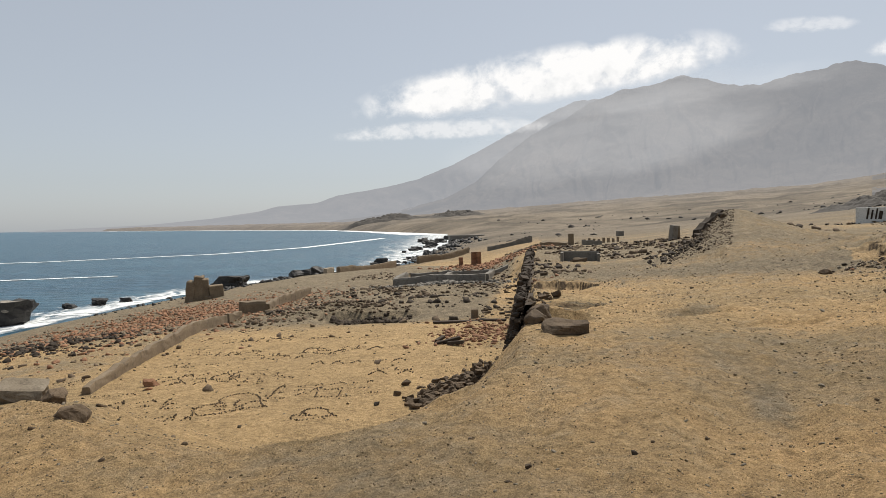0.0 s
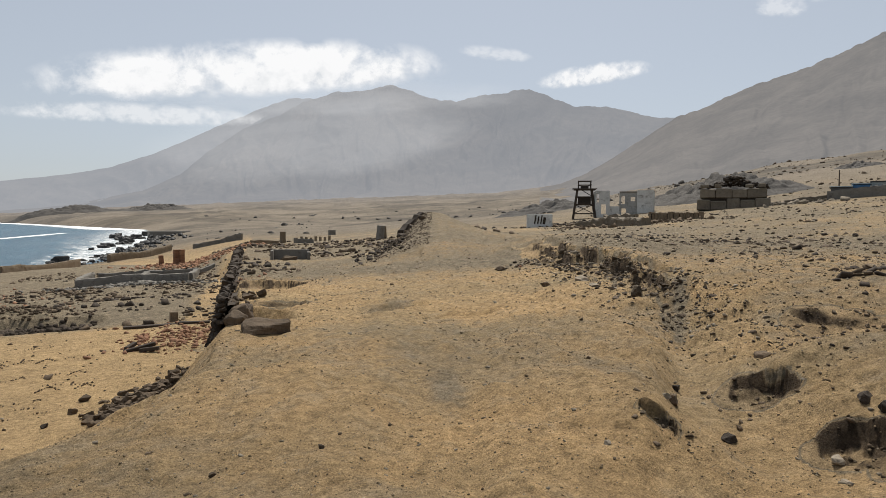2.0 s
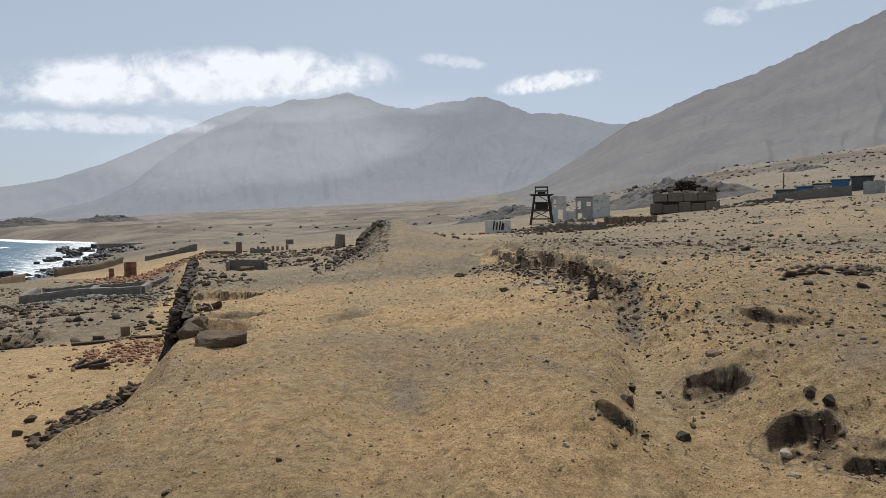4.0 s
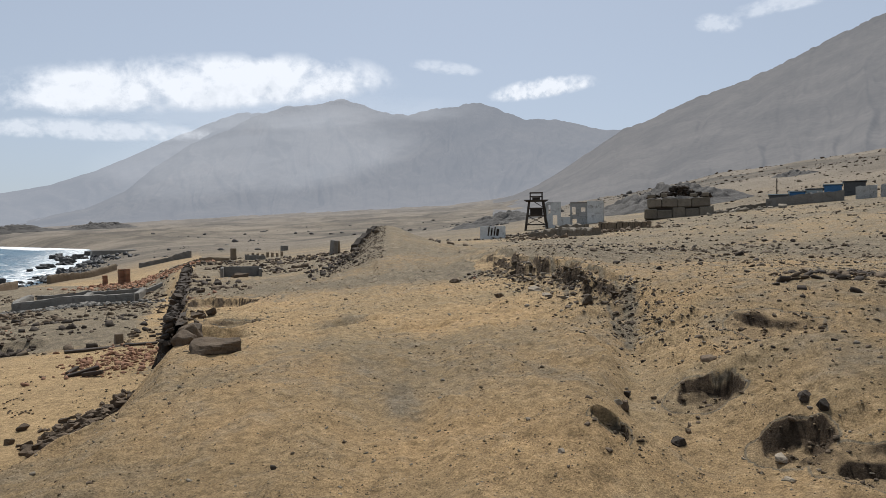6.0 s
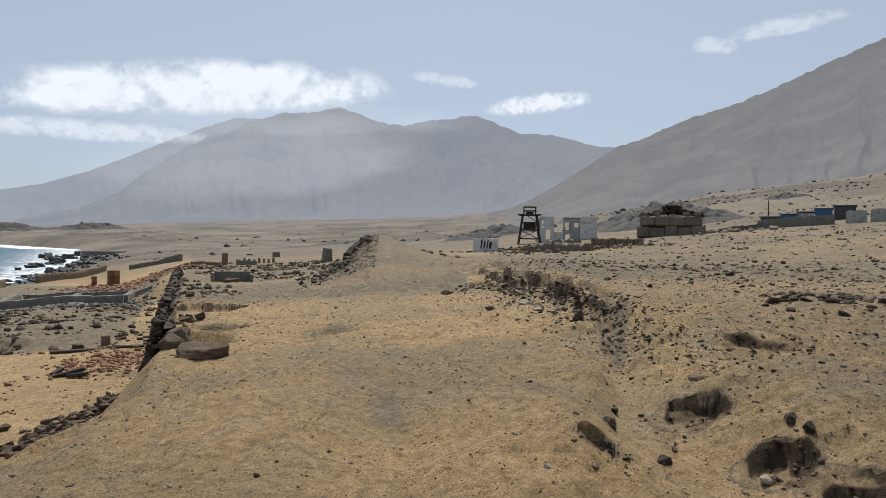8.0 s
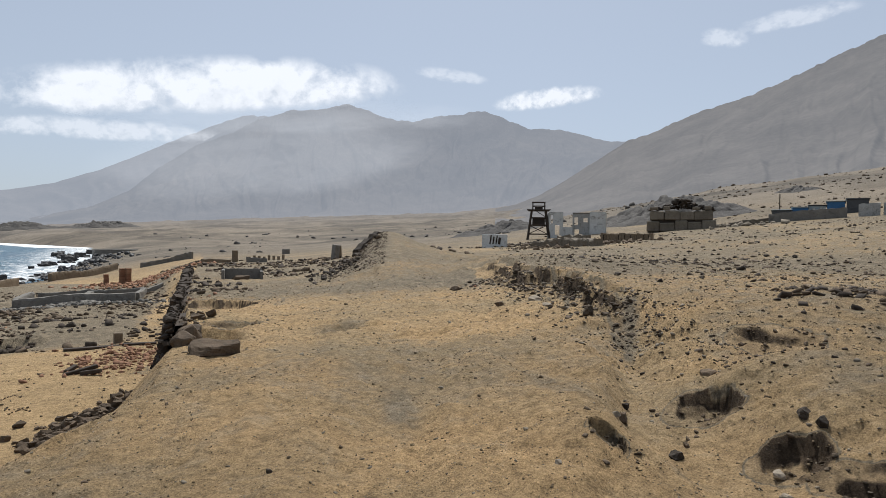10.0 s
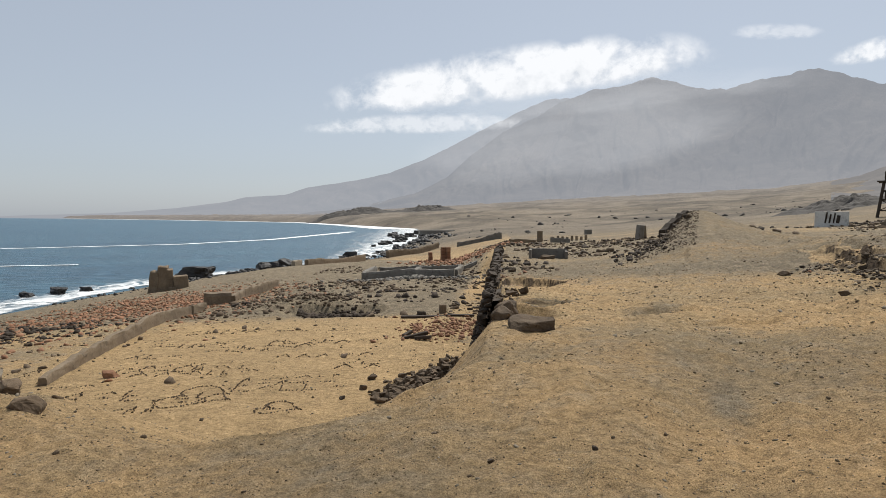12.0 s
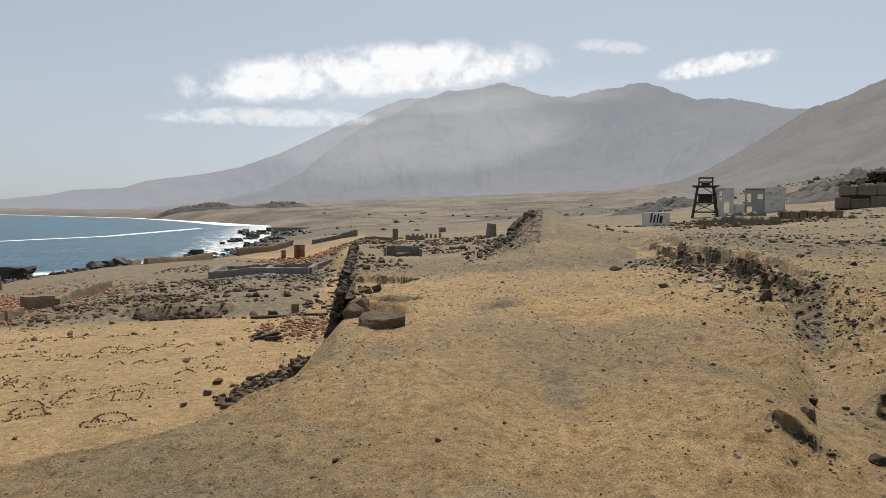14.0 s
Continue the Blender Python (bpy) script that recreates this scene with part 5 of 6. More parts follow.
def build_stepped_ruin():
    x, y = 61.8, 52.0
    t = thing("stepped_ruin", x, y, z_at(x, y) - 0.3, "stepped grey-brown concrete ruin heaped with dark rubble", "ruin", -50)
    rng = random.Random(4)
    part("core", block(6.6, 3.6, 2.3, pose(0.05, 0.1, 0.0), 0.06), M_DARKSTONE, t)
    for z, w, d_, h, n in ((0.0, 7.6, 4.6, 1.32, 5), (1.36, 6.9, 4.0, 1.2, 4)):
        x0 = -w / 2
        cuts = sorted(rng.uniform(0.75, 1.25) for _ in range(n))
        rng.shuffle(cuts)
        for c in cuts:
            l = c / sum(cuts) * w
            part("wall_block", block(l - 0.03, 0.6, h * rng.uniform(0.78, 1.03), pose(x0 + l / 2, -d_ / 2 + 0.3 + rng.uniform(-0.06, 0.06), z, rng.uniform(-7, -2), rng.uniform(-3, 3), rng.uniform(-2, 2)), 0.1), M_MASONRY, t)
            part("wall_block", block(l - 0.06, 0.6, h * rng.uniform(0.85, 1.0), pose(x0 + l / 2, d_ / 2 - 0.3, z, 4, 0, 0), 0.07), M_MASONRY, t)
            x0 += l
        for side in (-1, 1):
            part("wall_block", block(0.6, d_ - 1.3, h * 0.96, pose(side * (w / 2 - 0.3), 0, z, 0, -3 * side, 0), 0.07), M_MASONRY, t)
    meshes = [rock_mesh("ruin_stone", 600 + k, M_DARKSTONE) for k in range(6)]
    for k in range(130):
        px, py = rng.gauss(0.3, 1.5), rng.gauss(0.2, 0.9)
        ob = new("stone", meshes[k % 6])
        ob.parent = t
        s = rng.uniform(0.3, 0.8)
        ob.matrix_basis = pose(px, py, 2.55 + 1.35 * math.exp(-(px / 2.0) ** 2) * rng.uniform(0.3, 1.0), rng.uniform(-30, 30), rng.uniform(-30, 30), rng.uniform(0, 360)) @ Matrix.Diagonal((s, s * 0.8, s * 0.7, 1))
    for k, (px, w) in enumerate(((-3.0, 0.9), (-1.6, 0.7), (1.6, 0.8), (2.9, 0.7))):
        part("parapet", block(w, 0.4, 0.35 + 0.1 * (k % 2), pose(px, -1.7, 2.55), 0.05), M_MASONRY, t)


build_stepped_ruin()

ruin_wall("long_wall", [(66.0, 43.7), (68.6, 39.6), (69.8, 37.4)], [0.95, 1.05, 1.0], 0.4, M_CONCRETE, "long low grey wall below the blue sheds", 64, top_jitter=0.04)
ruin_wall("long_wall", [(70.4, 36.6), (71.2, 34.9)], [1.3, 1.3], 0.3, M_GREYWALL, "pale rendered wall beside the sheds", 65, top_jitter=0.03)
ruin_wall("long_wall", [(71.3, 34.6), (71.9, 31.0)], [1.3, 1.35], 0.3, M_GREYWALL, "pale rendered wall at the settlement's edge", 66, top_jitter=0.03)
ruin_wall("long_wall", [(63.5, 46.8), (66.8, 43.6)], [0.55, 0.5], 0.5, M_MASONRY, "low broken tan wall between the ruins", 67, top_jitter=0.2)


def build_shed(x, y, turn, w, d, h, wall_mat, roof_mat, label, openings):
    t = thing("shed", x, y, z_at(x, y), label, "shed", turn, "sheds of the settlement")
    wall_panel("front_wall", t, (-w / 2, -d / 2), (w / 2, -d / 2), h, 0.1, wall_mat, openings)
    wall_panel("side_wall", t, (-w / 2 + 0.05, -d / 2 + 0.05), (-w / 2 + 0.05, d / 2 - 0.05), h, 0.1, wall_mat)
    wall_panel("side_wall", t, (w / 2 - 0.05, -d / 2 + 0.05), (w / 2 - 0.05, d / 2 - 0.05), h, 0.1, wall_mat)
    wall_panel("rear_wall", t, (-w / 2, d / 2), (w / 2, d / 2), h * 0.9, 0.1, wall_mat)
    part("roof", block(w + 0.3, d + 0.4, 0.1, pose(0, 0, h, -3, 0, 0), 0.02), roof_mat, t)
    for a, b, c, e in openings:
        part("shutter", block(b - a - 0.1, 0.05, e - c - 0.06, pose(-w / 2 + (a + b) / 2, -d / 2 + 0.03, c + 0.03), 0.01), M_WHITEWALL, t)


build_shed(76.1, 48.7, -57, 2.07, 2.16, 0.97, M_SHED, M_PALEBLUE, "low dark shed with a pale blue roof edge", [])
build_shed(77.4, 47.1, -58, 1.71, 2.16, 1.08, M_BLUE, M_PALEBLUE, "small blue shed with a pale roof", [])
build_shed(78.3, 45.5, -59, 1.71, 2.16, 1.15, M_PALEBLUE, M_SHED, "faded pale blue board shed", [(0.3, 0.65, 0.3, 0.9), (1.05, 1.4, 0.2, 1.0)])
build_shed(79.2, 43.8, -60, 1.80, 2.16, 1.37, M_BLUE, M_PALEBLUE, "bright blue painted board shed", [])
build_shed(80.3, 41.9, -61, 2.16, 2.16, 1.44, M_SHED, M_SHED, "dark sheet-metal shed beside the blue one", [])
build_shed(76.5, 29.4, -68, 4.0, 3.0, 1.9, M_SHED, M_SHED, "dark low shelter behind the pale wall", [])


def pole(x, y, h):
    bm = bmesh.new()
    bmesh.ops.create_cone(bm, cap_ends=True, segments=8, radius1=0.10, radius2=0.07, depth=h, matrix=Matrix.Translation((0, 0, h / 2 - 0.3)))
    beam_into(bm, (-0.5, 0, h - 0.8), (0.5, 0, h - 0.8), 0.08)
    alone("pole", bm, M_WOOD, pose(x, y, z_at(x, y), 0, 0, 20), "thin dark wooden pole by the sheds", "pole", "poles of the settlement")


for px, py, h in ((98.0, 45.0, 4.2), (100.0, 43.0, 4.6), (103.0, 40.5, 3.6), (104.0, 38.0, 4.4), (94.0, 60.5, 3.2)):
    pole(px, py, h)


# ---- dark rocky outcrops on the plain ----
def outcrop(x, y, sx, sy, h, seed, label):
    n = 90
    us = np.linspace(-1, 1, n)
    gx, gy = np.meshgrid(us, us)
    px, py = x + gx.ravel() * sx, y + gy.ravel() * sy
    r = np.hypot(gx, gy).ravel()
    body = np.clip(1 - r, 0, 1) ** 0.8
    crag = 1 - np.abs(fbm(px, py, sx * 0.35, 5, seed, 0.62)) * 2.2
    z = ground_z(px, py, False) + h * body * (0.65 + 0.55 * crag) + body * fbm(px, py, sx * 0.08, 3, seed + 4) * h * 0.3 - 0.5
    ob = sheet("rock_outcrop", np.stack([px, py, z], -1), n, n, M_OUTCROP)
    tagged(ob, label, "rock", group="dark outcrops")


outcrop(95, 82, 17, 14, 4.4, 501, "dark jagged rock outcrop behind the ruins")
outcrop(92, 132, 17, 10, 3.0, 502, "low dark rock outcrop on the plain")
outcrop(-80, 950, 90, 26, 10, 504, "long low dark ridge of rock on the coast plain")
outcrop(20, 1010, 50, 22, 11, 505, "dark rocky knoll at the mountain's foot")
outcrop(150, 92, 7, 6, 1.7, 503, "small dark rock outcrop on the hillside")

# ---- drawings laid out in stones on the sand ----
def laid_out(name, strokes, label, seed, spacing=0.07, size=(0.032, 0.062)):
    rng = random.Random(seed)
    rows = []
    for line in strokes:
        for (ax, ay), (bx, by) in zip(line, line[1:]):
            ln = math.hypot(bx - ax, by - ay)
            n = max(1, int(ln / spacing))
            for i in range(n):
                t = (i + rng.uniform(-0.2, 0.2)) / n
                x, y = ax + (bx - ax) * t + rng.gauss(0, 0.01), ay + (by - ay) * t + rng.gauss(0, 0.012)
                s = rng.uniform(*size)
                rows.append((x, y, z_at(x, y) + s * 0.32, s))
    cx, cy = sum(r[0] for r in rows) / len(rows), sum(r[1] for r in rows) / len(rows)
    t = thing(name, cx, cy, z_at(cx, cy), label, "stone drawing", 0, "drawings of laid stones")
    stones_under(t, "stone", LAID, rows)


LAID = [rock_mesh("laid_stone", 700 + k, M_STONE, 1.0, 0.8, 0.7) for k in range(6)]


def heart_line(cx, cy, w, h, turn):
    pts = []
    for k in range(29):
        a = 2 * math.pi * k / 28
        u = 16 * math.sin(a) ** 3 / 16 * w / 2
        v = (13 * math.cos(a) - 5 * math.cos(2 * a) - 2 * math.cos(3 * a) - math.cos(4 * a)) / 15 * h / 2
        c, s = math.cos(turn), math.sin(turn)
        pts.append((cx + c * u - s * v, cy + s * u + c * v))
    return pts


def scrawl(cx, cy, w, rows, seed):
    """Strokes like handwriting too far off to read."""
    rng = random.Random(seed)
    out = []
    for r in range(rows):
        x = cx - w / 2
        while x < cx + w / 2:
            l = rng.uniform(0.15, 0.5)
            y = cy - r * 0.45
            kind = rng.randrange(4)
            if kind == 0:
                out.append([(x, y), (x + l, y + rng.uniform(-0.05, 0.05))])
            elif kind == 1:
                out.append([(x, y - 0.18), (x + l * 0.5, y + 0.2), (x + l, y - 0.18)])
            elif kind == 2:
                out.append([(x, y + 0.2), (x, y - 0.2), (x + l, y - 0.2)])
            else:
                out.append([(x, y), (x + l * 0.5, y + 0.15), (x + l, y)])
            x += l + rng.uniform(0.08, 0.3)
    return out


laid_out("stone_heart", [heart_line(-4.75, 14.1, 1.75, 1.55, 1.2)], "heart outlined in dark stones on yellow sand", 1, 0.055)
laid_out("stone_lettering", scrawl(-4.75, 14.2, 0.8, 2, 12), "stone strokes laid inside the heart", 2, 0.06)
laid_out("stone_heart", [heart_line(-2.75, 13.0, 0.95, 0.9, 1.3)] + scrawl(-2.75, 13.1, 0.5, 1, 5), "small heart outlined in dark stones on sand", 3, 0.055)
for k, (cx, cy, w, rows, tone) in enumerate([(-6.6, 17.2, 2.2, 3, "rows"), (-6.9, 14.6, 1.6, 2, "rows"), (-6.2, 13.2, 1.8, 1, "a line"), (-2.9, 15.6, 2.4, 3, "rows"), (-4.6, 19.8, 2.6, 2, "rows"), (-7.2, 20.6, 2.0, 2, "rows"),
                                             (-8.9, 13.6, 1.6, 2, "rows"), (-6.5, 23.0, 2.6, 2, "rows"), (-2.6, 18.2, 2.4, 1, "a line"), (-10.6, 17.0, 1.8, 2, "rows"), (-5.0, 16.9, 1.4, 2, "rows"), (-3.4, 20.6, 2.2, 2, "rows"), (-1.4, 17.0, 1.2, 2, "rows"), (-7.4, 18.6, 1.6, 1, "a line"), (-1.6, 20.2, 1.6, 1, "a line"), (-3.6, 22.6, 2.4, 1, "a line"), (-8.0, 15.3, 1.2, 1, "a line")]):
    laid_out("stone_lettering", scrawl(cx, cy, w, rows, 40 + k), tone + " of dark stones laid out like writing on sand", 50 + k, 0.07)

# ---- crumbling lip of the landward bank ----
def build_bank_lip():
    rng = random.Random(61)
    meshes = [rock_mesh("lip_clod", 1500 + k, M_EARTH, 1.0, 0.8, 0.55, 1) for k in range(8)]
    lip = thing("bank_lip", 11.0, 13.2, z_at(11.0, 13.2), "crumbling dark earth lip of the eroded bank", "bank")
    way = [(12.75, 18.9), (12.0, 16.2), (11.1, 13.3), (10.5, 11.4), (9.75, 9.9), (9.0, 8.6), (8.4, 7.7)]
    rows = []
    for k in range(len(way) - 1):
        (ax, ay), (bx, by) = way[k], way[k + 1]
        n = int(math.dist(way[k], way[k + 1]) / 0.055)
        for i in range(n):
            t = i / n
            fade = 1 - 0.45 * (k + t) / 6
            off = rng.gauss(-0.1, 0.3)
            x, y = ax + (bx - ax) * t + off + 0.12 * math.sin(3.1 * (k + t)), ay + (by - ay) * t + rng.uniform(-0.2, 0.2)
            s = rng.uniform(0.08, 0.3) * fade
            rows.append((x, y, z_at(x, y) - s * 0.05, s))
    stones_under(lip, "clod", meshes, rows[:290])


build_bank_lip()


# crumbs fallen into the pockets
for k, (cx, cy, rx, ry, floor, turn, seed) in enumerate(BITES[:6]):
    rng = np.random.default_rng(seed)
    n = int(60 + 240 * min(rx * ry, 1.0))
    x, y = cx + rng.normal(0, rx * 0.75, n), cy + rng.normal(-0.1, rx * 0.6, n)
    far = math.hypot(cx, cy)
    scatter("pocket_crumbs", x, y, (0.009 + 0.042 * rng.random(n) ** 3) * min(far / 6, 2.2), (M_EARTH, M_STONE)[k % 2], "crumbs of earth and flat stones fallen in a broken hollow", "rubble", 900 + k, 0.5)

# ---- named stones on the ground ----
STONES = [  # x, y, length, width, height, turn, material, label
    (9.75, 12.35, 0.62, 0.42, 0.26, 35, M_PALESTONE, "pale flat slab fallen from the bank"),
    (9.1, 12.9, 0.34, 0.26, 0.2, 10, M_STONE, "brown stone below the bank"),
    (9.3, 11.3, 0.4, 0.3, 0.14, 60, M_PALESTONE, "pale flat slab on the bank's talus"),
    (8.9, 10.2, 0.3, 0.22, 0.12, 100, M_PALESTONE, "pale broken slab on the bank's talus"),
    (8.2, 9.3, 0.24, 0.2, 0.1, 20, M_STONE, "flat brown slab on the bank's talus"),
    (8.75, 9.35, 0.28, 0.22, 0.34, 15, M_EARTH, "dark upright block stuck in the bank"),
    (10.3, 17.1, 0.42, 0.26, 0.24, 0, M_STONE, "brown stone lying on the track"),
    (10.95, 17.0, 0.2, 0.14, 0.12, 30, M_BRICKRED, "reddish stone on the track"),
    (13.9, 13.8, 0.34, 0.24, 0.16, 20, M_DARKSTONE, "dark stone on the terrace"),
    (12.9, 11.3, 0.22, 0.18, 0.16, 70, M_DARKSTONE, "small dark stone on the terrace"),
    (5.86, 3.34, 0.36, 0.14, 0.14, 20, M_DARKSTONE, "long dark stone on the slope"),
    (5.63, 3.04, 0.15, 0.13, 0.13, 20, M_DARKSTONE, "dark stone on the slope"),
    (6.6, 4.95, 0.3, 0.2, 0.2, 60, M_STONE, "brown stone in the hollow"),
    (4.85, 4.55, 0.16, 0.13, 0.16, 40, M_STONE, "brown stone in the broken hump"),
    (4.65, 4.45, 0.14, 0.1, 0.08, 10, M_PALESTONE, "pale brick-like stone at the hump's foot"),
    (5.35, 5.0, 0.12, 0.1, 0.1, 0, M_DARKSTONE, "dark round stone on the path"),
    (4.62, 3.7, 0.18, 0.14, 0.12, 20, M_DARKSTONE, "grey stone on the path"),
    (5.0, 3.9, 0.08, 0.07, 0.07, 0, M_STONE, "small brown stone on the path"),
    (3.2, 3.55, 0.075, 0.06, 0.05, 0, M_PALESTONE, "small pale stone on the path"),
    (5.0, 3.0, 0.2, 0.12, 0.08, 15, M_PALESTONE, "pale flat stone by the path"),
    (4.7, 2.75, 0.16, 0.1, 0.07, 50, M_PALESTONE, "pale flat stone by the path"),
    (-1.85, 4.1, 0.1, 0.07, 0.06, 20, M_DARKSTONE, "small dark stone on the mound"),
    (1.35, 4.5, 0.06, 0.05, 0.05, 0, M_DARKSTONE, "small dark stone on the mound"),
    (0.6, 4.6, 0.08, 0.05, 0.05, 0, M_STONE, "small brown stone on the mound"),
    (-1.1, 14.4, 0.24, 0.2, 0.2, 0, M_STONE, "brown stone on the sand"),
    (-0.95, 15.2, 0.26, 0.2, 0.2, 30, M_STONE, "brown stone on the sand"),
    (-1.5, 13.6, 0.18, 0.14, 0.14, 50, M_DARKSTONE, "dark stone on the sand"),
]
for k, (x, y, l, w, h, turn, mat, label) in enumerate(STONES):
    boulder(x, y, l * 0.8, w * 0.8, h * 0.8, turn, 6, mat, label, 800 + k, 0.1, "stone")


# ---- loose stones past counting ----
def polar(n, az0, az1, d0, d1, seed, power=1.0):
    rng = np.random.default_rng(seed)
    az = np.radians(rng.uniform(az0, az1, n))
    d = np.exp(math.log(d0) + (math.log(d1) - math.log(d0)) * rng.random(n) ** power)
    return np.sin(az) * d, np.cos(az) * d, d, rng


def clumped(x, y, size, limit, seed):
    return fbm(x, y, size, 3, seed) > limit


x, y, d, rng = polar(7000, -44, 72, 2.2, 30, 1)
s_edge, _ = line_side(x, y, EDGE)
keep = (s_edge > -0.3) & (rng.random(len(x)) < 0.25 + 0.75 * clumped(x, y, 1.2, 0.12, 91))
size = (0.008 + 0.018 * rng.random(len(x)) ** 3) * np.clip(d / 5, 0.7, 2.0)
scatter("pebbles", x[keep], y[keep], size[keep], M_CLOD, "small brown earth clods strewn on the dry ground", "pebbles", 101)
x, y, d, rng = polar(380, -44, 72, 2.2, 30, 7)
size = (0.010 + 0.034 * rng.random(len(x)) ** 4) * np.clip(d / 4, 0.8, 2.4)
scatter("pebbles", x, y, size, M_STONE, "loose brown pebbles strewn on the dry ground", "pebbles", 123)
x, y, d, rng = polar(1300, -44, 72, 2.2, 36, 2)
size = (0.010 + 0.028 * rng.random(len(x)) ** 4) * np.clip(d / 4, 0.8, 2.4)
scatter("pebbles", x, y, size, M_PALESTONE, "pale stone chips strewn on the dry ground", "pebbles", 102, 0.4)

# fine grit: earth crumbs, dark and pale chips
for n, mat, seed, label in ((26000, M_CLOD, 201, "fine crumbs of tan earth on the dry ground"), (6500, M_STONE, 202, "fine brown grit on the dry ground"), (6500, M_PALESTONE, 203, "fine pale grit on the dry ground")):
    x, y, d, rng = polar(n, -44, 72, 2.0, 32, seed)
    s_edge, _ = line_side(x, y, EDGE)
    keep = (s_edge > -2.5) & (rng.random(n) < 0.35 + 0.65 * clumped(x, y, 1.6, 0.0, seed))
    grit("grit", x[keep], y[keep], (0.0016 + 0.0035 * rng.random(n) ** 3)[keep] * np.clip(d[keep], 3, 20), mat, label, seed)
for n, mat, seed, label in ((3500, M_STONE, 204, "brown flakes of stone over the terrace"), (3000, M_PALESTONE, 205, "pale flakes of stone over the terrace"), (1600, M_DARKSTONE, 206, "dark flakes of stone over the terrace")):
    x, y, d, rng = polar(n, 34, 72, 9, 75, seed)
    e_bank, _ = line_side(x, y, BANK)
    keep = (e_bank < 1.5) & (rng.random(n) < 0.12 + 0.88 * clumped(x, y, 3.5, 0.12, seed))
    grit("flakes", x[keep], y[keep], (0.002 + 0.006 * rng.random(n) ** 3)[keep] * d[keep], mat, label, seed, 0.4)

# the bank's scree and the terrace's litter
rng = np.random.default_rng(3)
t = rng.random(4200)
bx = np.interp(t, [0, 0.3, 0.6, 0.85, 1], [12.7, 11.0, 9.7, 8.1, 7.5]) - np.abs(rng.normal(0, 0.85, 4200)) + 0.5
by = np.interp(t, [0, 0.3, 0.6, 0.85, 1], [18.8, 13.2, 9.8, 7.3, 4.5]) + rng.normal(0, 0.4, 4200) - 0.3
sz = (0.022 + 0.12 * rng.random(4200) ** 6) * (1.1 - 0.6 * t)
scatter("bank_scree", bx[:2600], by[:2600], sz[:2600], M_STONE, "brown scree fallen from the crumbling bank", "scree", 103, 0.45)
scatter("bank_scree", bx[2600:3500], by[2600:3500], sz[2600:3500], M_PALESTONE, "pale slabs and chips on the crumbling bank", "scree", 104)
scatter("bank_scree", bx[3500:], by[3500:], sz[3500:], M_DARKSTONE, "dark stones in the crumbling bank", "scree", 105)
x, y, d, rng = polar(1700, 38, 72, 9, 90, 4, 0.8)
e_bank, _ = line_side(x, y, BANK)
keep = (e_bank < -0.5) & (rng.random(len(x)) < 0.12 + 0.88 * clumped(x, y, 5, 0.12, 92))
size = (0.035 + 0.11 * rng.random(len(x)) ** 3) * np.clip(d / 18, 0.6, 2.6)
scatter("terrace_stones", x[keep], y[keep], size[keep], M_STONE, "brown stones littering the terrace", "stones", 106, 0.5)
scatter("terrace_stones", x[keep][::3] + 0.3, y[keep][::3] - 0.2, size[keep][::3] * 0.9, M_DARKSTONE, "dark stones littering the terrace", "stones", 107, 0.6)
scatter("terrace_stones", x[keep][1::4] - 0.3, y[keep][1::4] + 0.2, size[keep][1::4] * 0.8, M_PALESTONE, "pale stone flakes littering the terrace", "stones", 108, 0.35)

# the low ground: stones on the court, brick rubble, dark stones round the ruins
rng = np.random.default_rng(5)
x, y = rng.uniform(-12, 1.5, 700), rng.uniform(11, 27, 700)
scatter("court_stones", x, y, 0.02 + 0.06 * rng.random(700) ** 4, M_STONE, "small dark stones scattered over the sandy court", "stones", 109)
x, y = rng.normal(-14.5, 3.6, 5200), rng.normal(37, 7.0, 5200)
scatter("brick_rubble", x, y, 0.06 + 0.18 * rng.random(5200) ** 3, M_BRICKRED, "field of broken red bricks near the shore", "rubble", 110, 0.5)
x, y = rng.normal(-13, 5.0, 1500), rng.normal(34, 9, 1500)
scatter("stone_rubble", x, y, 0.06 + 0.2 * rng.random(1500) ** 3, M_STONE, "brown rubble among the broken bricks", "rubble", 111, 0.5)
x, y = rng.normal(-16.5, 2.6, 600), rng.normal(25.5, 1.8, 600)
scatter("stone_rubble", x, y, 0.07 + 0.2 * rng.random(600) ** 2, M_DARKSTONE, "heap of dark rubble by the shore", "rubble", 112, 0.6)
x, y = rng.uniform(-9, 6, 2600), rng.uniform(25, 66, 2600)
keep = clumped(x, y, 4, -0.05, 93)
scatter("stone_rubble", x[keep], y[keep], (0.07 + 0.3 * rng.random(2600) ** 3)[keep], M_STONE, "grey-brown rubble round the foundations", "rubble", 113, 0.55)
x, y = rng.uniform(-9, 7, 1500), rng.uniform(26, 70, 1500)
keep = clumped(x, y, 4, 0.05, 94)
scatter("stone_rubble", x[keep], y[keep], (0.08 + 0.34 * rng.random(1500) ** 3)[keep], M_DARKSTONE, "dark rubble round the foundations", "rubble", 114, 0.6)
x, y = rng.normal(-0.2, 2.4, 500), 49.3 + rng.normal(0, 0.5, 500)
scatter("stone_rubble", x, y, 0.12 + 0.28 * rng.random(500) ** 2, M_CONCRETE, "grey rubble along the foundation wall", "rubble", 115, 0.6)
x, y = rng.normal(5.5, 3.0, 700), rng.normal(71, 3.0, 700)
scatter("brick_rubble", x, y, 0.12 + 0.34 * rng.random(700) ** 2, M_BRICKRED, "red brick rubble round the pillars", "rubble", 116, 0.6)
x, y = rng.normal(1.4, 0.9, 420), rng.normal(22.3, 1.3, 420)
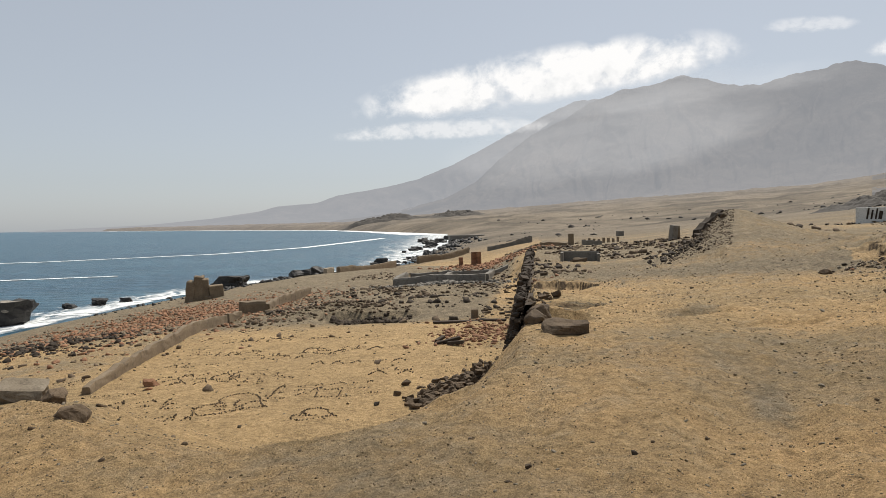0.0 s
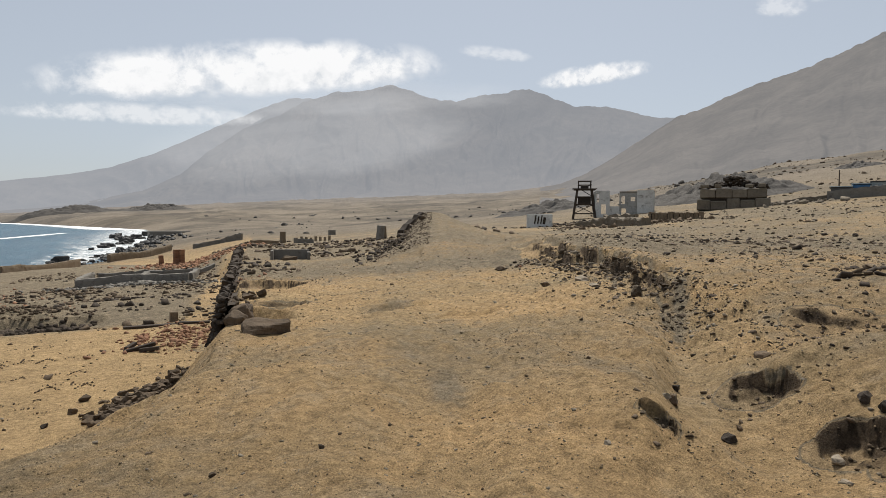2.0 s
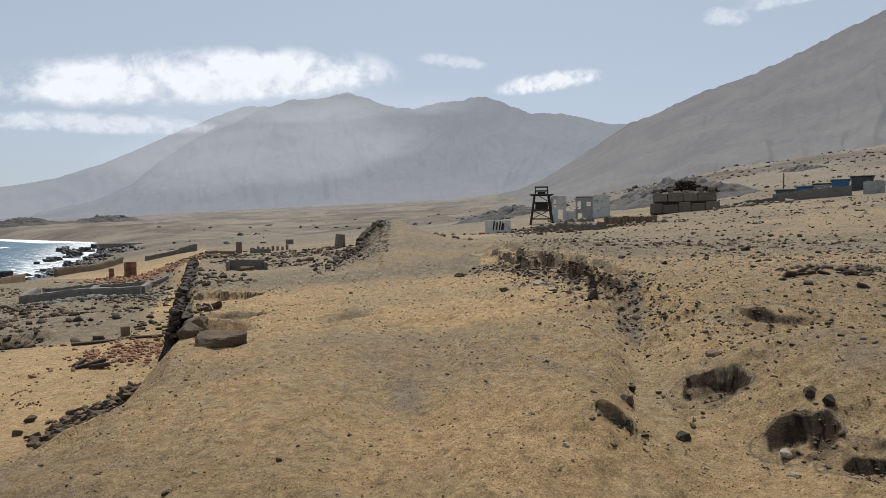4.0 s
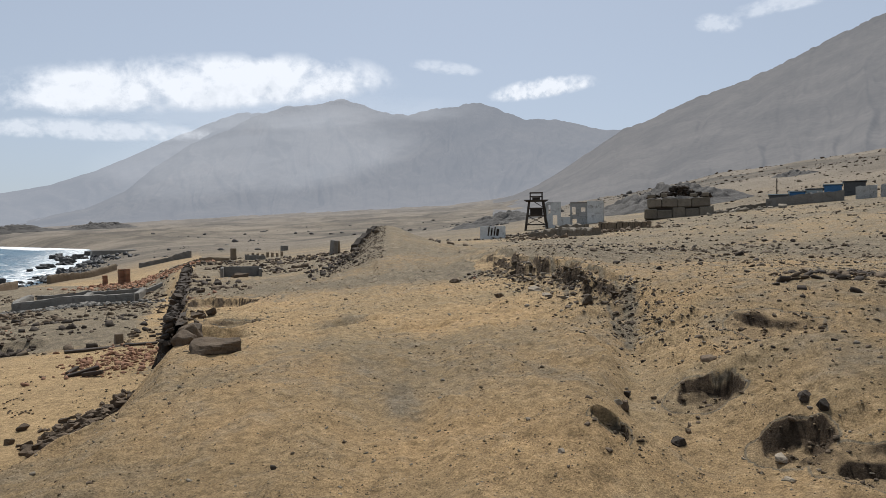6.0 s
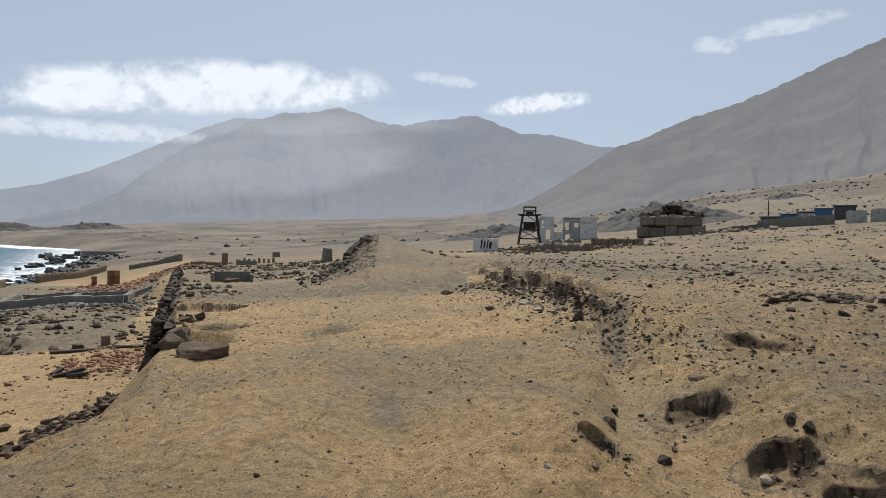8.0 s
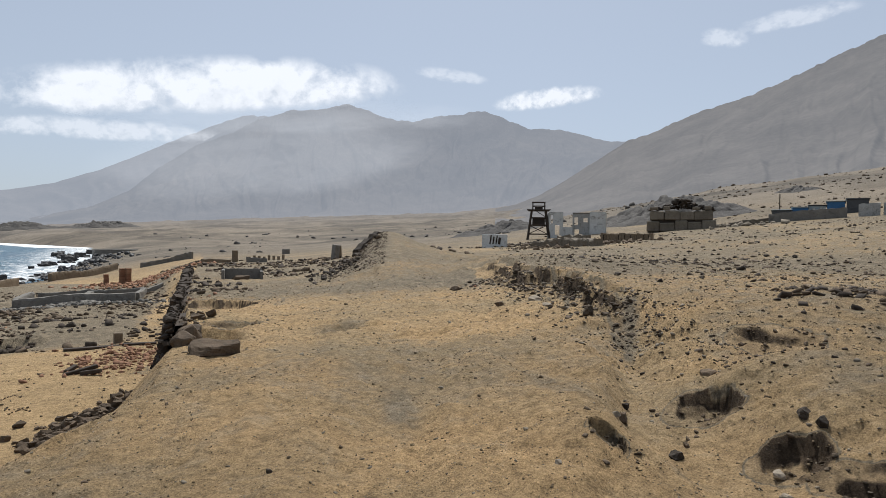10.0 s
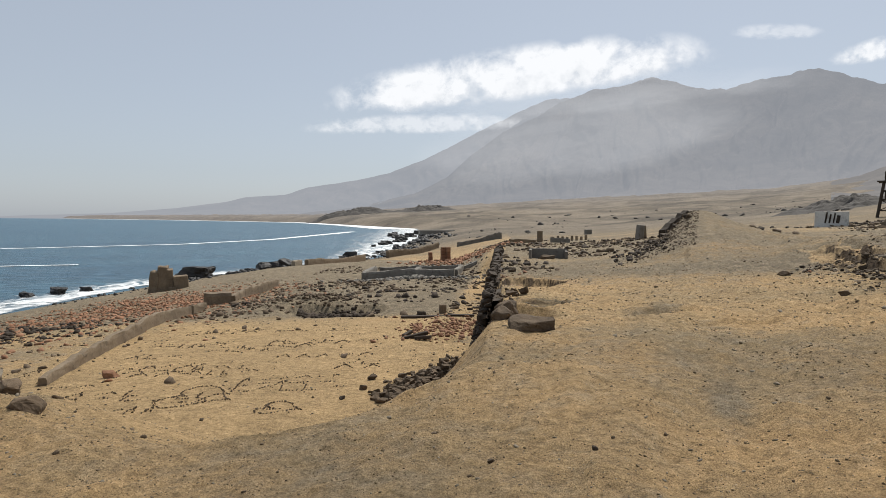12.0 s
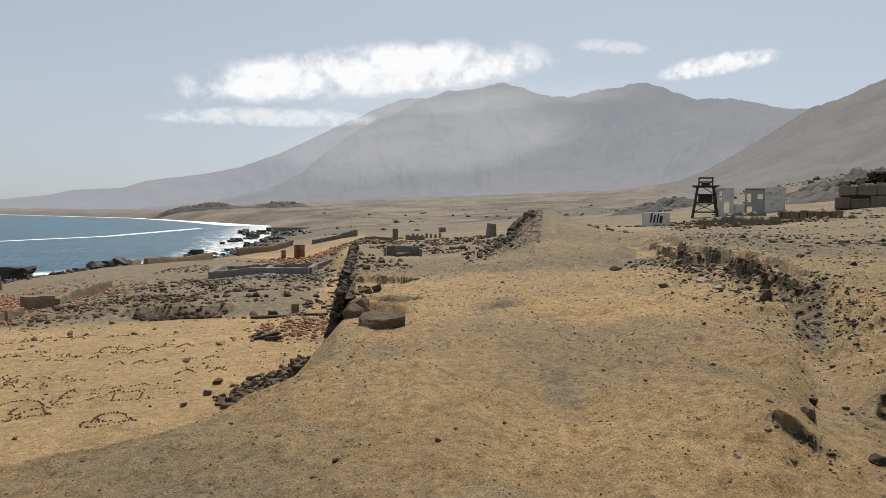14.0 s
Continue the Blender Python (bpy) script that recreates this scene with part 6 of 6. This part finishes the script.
scatter("brick_rubble", x, y, 0.06 + 0.16 * rng.random(420) ** 2, M_BRICKRED, "broken bricks spilled below the wall", "rubble", 117, 0.6)
x, y = rng.uniform(8, 24, 1500), rng.uniform(38, 84, 1500)
keep = clumped(x, y, 5, 0.0, 95)
scatter("stone_rubble", x[keep], y[keep], (0.10 + 0.42 * rng.random(1500) ** 3)[keep], M_STONE, "brown rubble over the far platform", "rubble", 118, 0.55)
scatter("stone_rubble", x[keep][::2] + 0.5, y[keep][::2], (0.10 + 0.5 * rng.random(1500) ** 3)[keep][::2], M_DARKSTONE, "dark rubble over the far platform", "rubble", 119, 0.55)
x, y = rng.normal(12.2, 0.8, 220), rng.normal(33, 3.2, 220)
scatter("stone_rubble", x + (y - 33) * 0.45, y, 0.06 + 0.24 * rng.random(220) ** 3, M_DARKSTONE, "dark stones on the gravel bank's flank", "rubble", 120, 0.6)
# rocky shore
t = rng.random(1500) ** 0.6
x = np.interp(t, [0, 0.2, 0.5, 0.8, 1], [-35, -33, -22, -5, 5]) + np.abs(rng.normal(1.0, 4.0, 1500))
y = np.interp(t, [0, 0.2, 0.5, 0.8, 1], [58, 77, 101, 159, 280]) + rng.normal(0, 5, 1500)
scatter("shore_rocks", x, y, (0.12 + 0.75 * rng.random(1500) ** 4) * np.clip(y / 90, 0.6, 2.5), M_SEAROCK, "dark boulders along the rocky shore", "rocks", 121, 0.7)
# distant stones on the plain
x, y, d, rng = polar(900, 3, 55, 90, 600, 6, 1.1)
keep = clumped(x, y, 40, 0.05, 96)
scatter("plain_rocks", x[keep], y[keep], ((0.3 + 1.0 * rng.random(900) ** 2) * np.clip(d / 140, 0.8, 3))[keep], M_OUTCROP, "scattered dark rocks on the wide plain", "rocks", 122, 0.45)
# gravel on the seaward flank of the long bank
rng = np.random.default_rng(8)
y = rng.uniform(27, 46, 2600)
x = 12.2 + 0.467 * (y - 27.5) - rng.uniform(-0.3, 2.6, 2600)
scatter("bank_gravel", x, y, 0.03 + 0.08 * rng.random(2600) ** 3, M_STONE, "dark gravel on the flank of the long bank", "gravel", 124, 0.6)
# slabs and rubble on the terrace and round the old walls
x, y = rng.normal(12.2, 0.55, 150), rng.normal(6.5, 0.45, 150)
scatter("slab_pile", x, y, 0.04 + 0.16 * rng.random(150) ** 2, M_STONE, "pile of flat grey stone slabs on the terrace", "rubble", 125, 0.3, 0.25)
x, y = rng.normal(12.4, 0.7, 90), rng.normal(6.6, 0.6, 90)
scatter("slab_pile", x, y, 0.05 + 0.2 * rng.random(90) ** 2, M_DARKSTONE, "dark flat stones among the slabs", "rubble", 126, 0.35, 0.2)
x, y = rng.normal(24, 5.0, 260), rng.normal(17, 3.6, 260)
scatter("terrace_rubble", x, y, 0.06 + 0.22 * rng.random(260) ** 3, M_STONE, "brown rubble patch on the terrace", "rubble", 127, 0.45)
x, y = rng.normal(28, 7.0, 240), rng.normal(20, 6.0, 240)
scatter("terrace_rubble", x, y, 0.06 + 0.26 * rng.random(240) ** 3, M_DARKSTONE, "dark rubble patch on the terrace", "rubble", 128, 0.45)
x, y = rng.normal(44.0, 2.5, 380), rng.normal(50.5, 4.5, 380)
scatter("wall_rubble", x, y, 0.12 + 0.5 * rng.random(380) ** 2, M_STONE, "tumbled brown stones round the old foundation", "rubble", 129, 0.7)
x, y = rng.normal(64.5, 1.6, 160), rng.normal(46.5, 1.8, 160)
scatter("wall_rubble", x, y, 0.2 + 0.7 * rng.random(160) ** 2, M_PALESTONE, "pale rubble beside the stepped ruin", "rubble", 130, 0.5)
x, y = rng.normal(46.5, 4.0, 200), rng.normal(63.0, 2.0, 200)
scatter("wall_rubble", x, y, 0.12 + 0.4 * rng.random(200) ** 2, M_DARKSTONE, "dark stones strewn round the white tank", "rubble", 131, 0.6)
x, y, d, rng = polar(1300, 38, 70, 95, 330, 9, 0.9)
keep = clumped(x, y, 25, -0.1, 97)
scatter("hillside_rocks", x[keep], y[keep], ((0.25 + 0.7 * rng.random(1300) ** 4) * np.clip(d / 150, 0.7, 2))[keep], M_STONE, "brown rocks strewn below the hillside", "rocks", 134, 0.5)
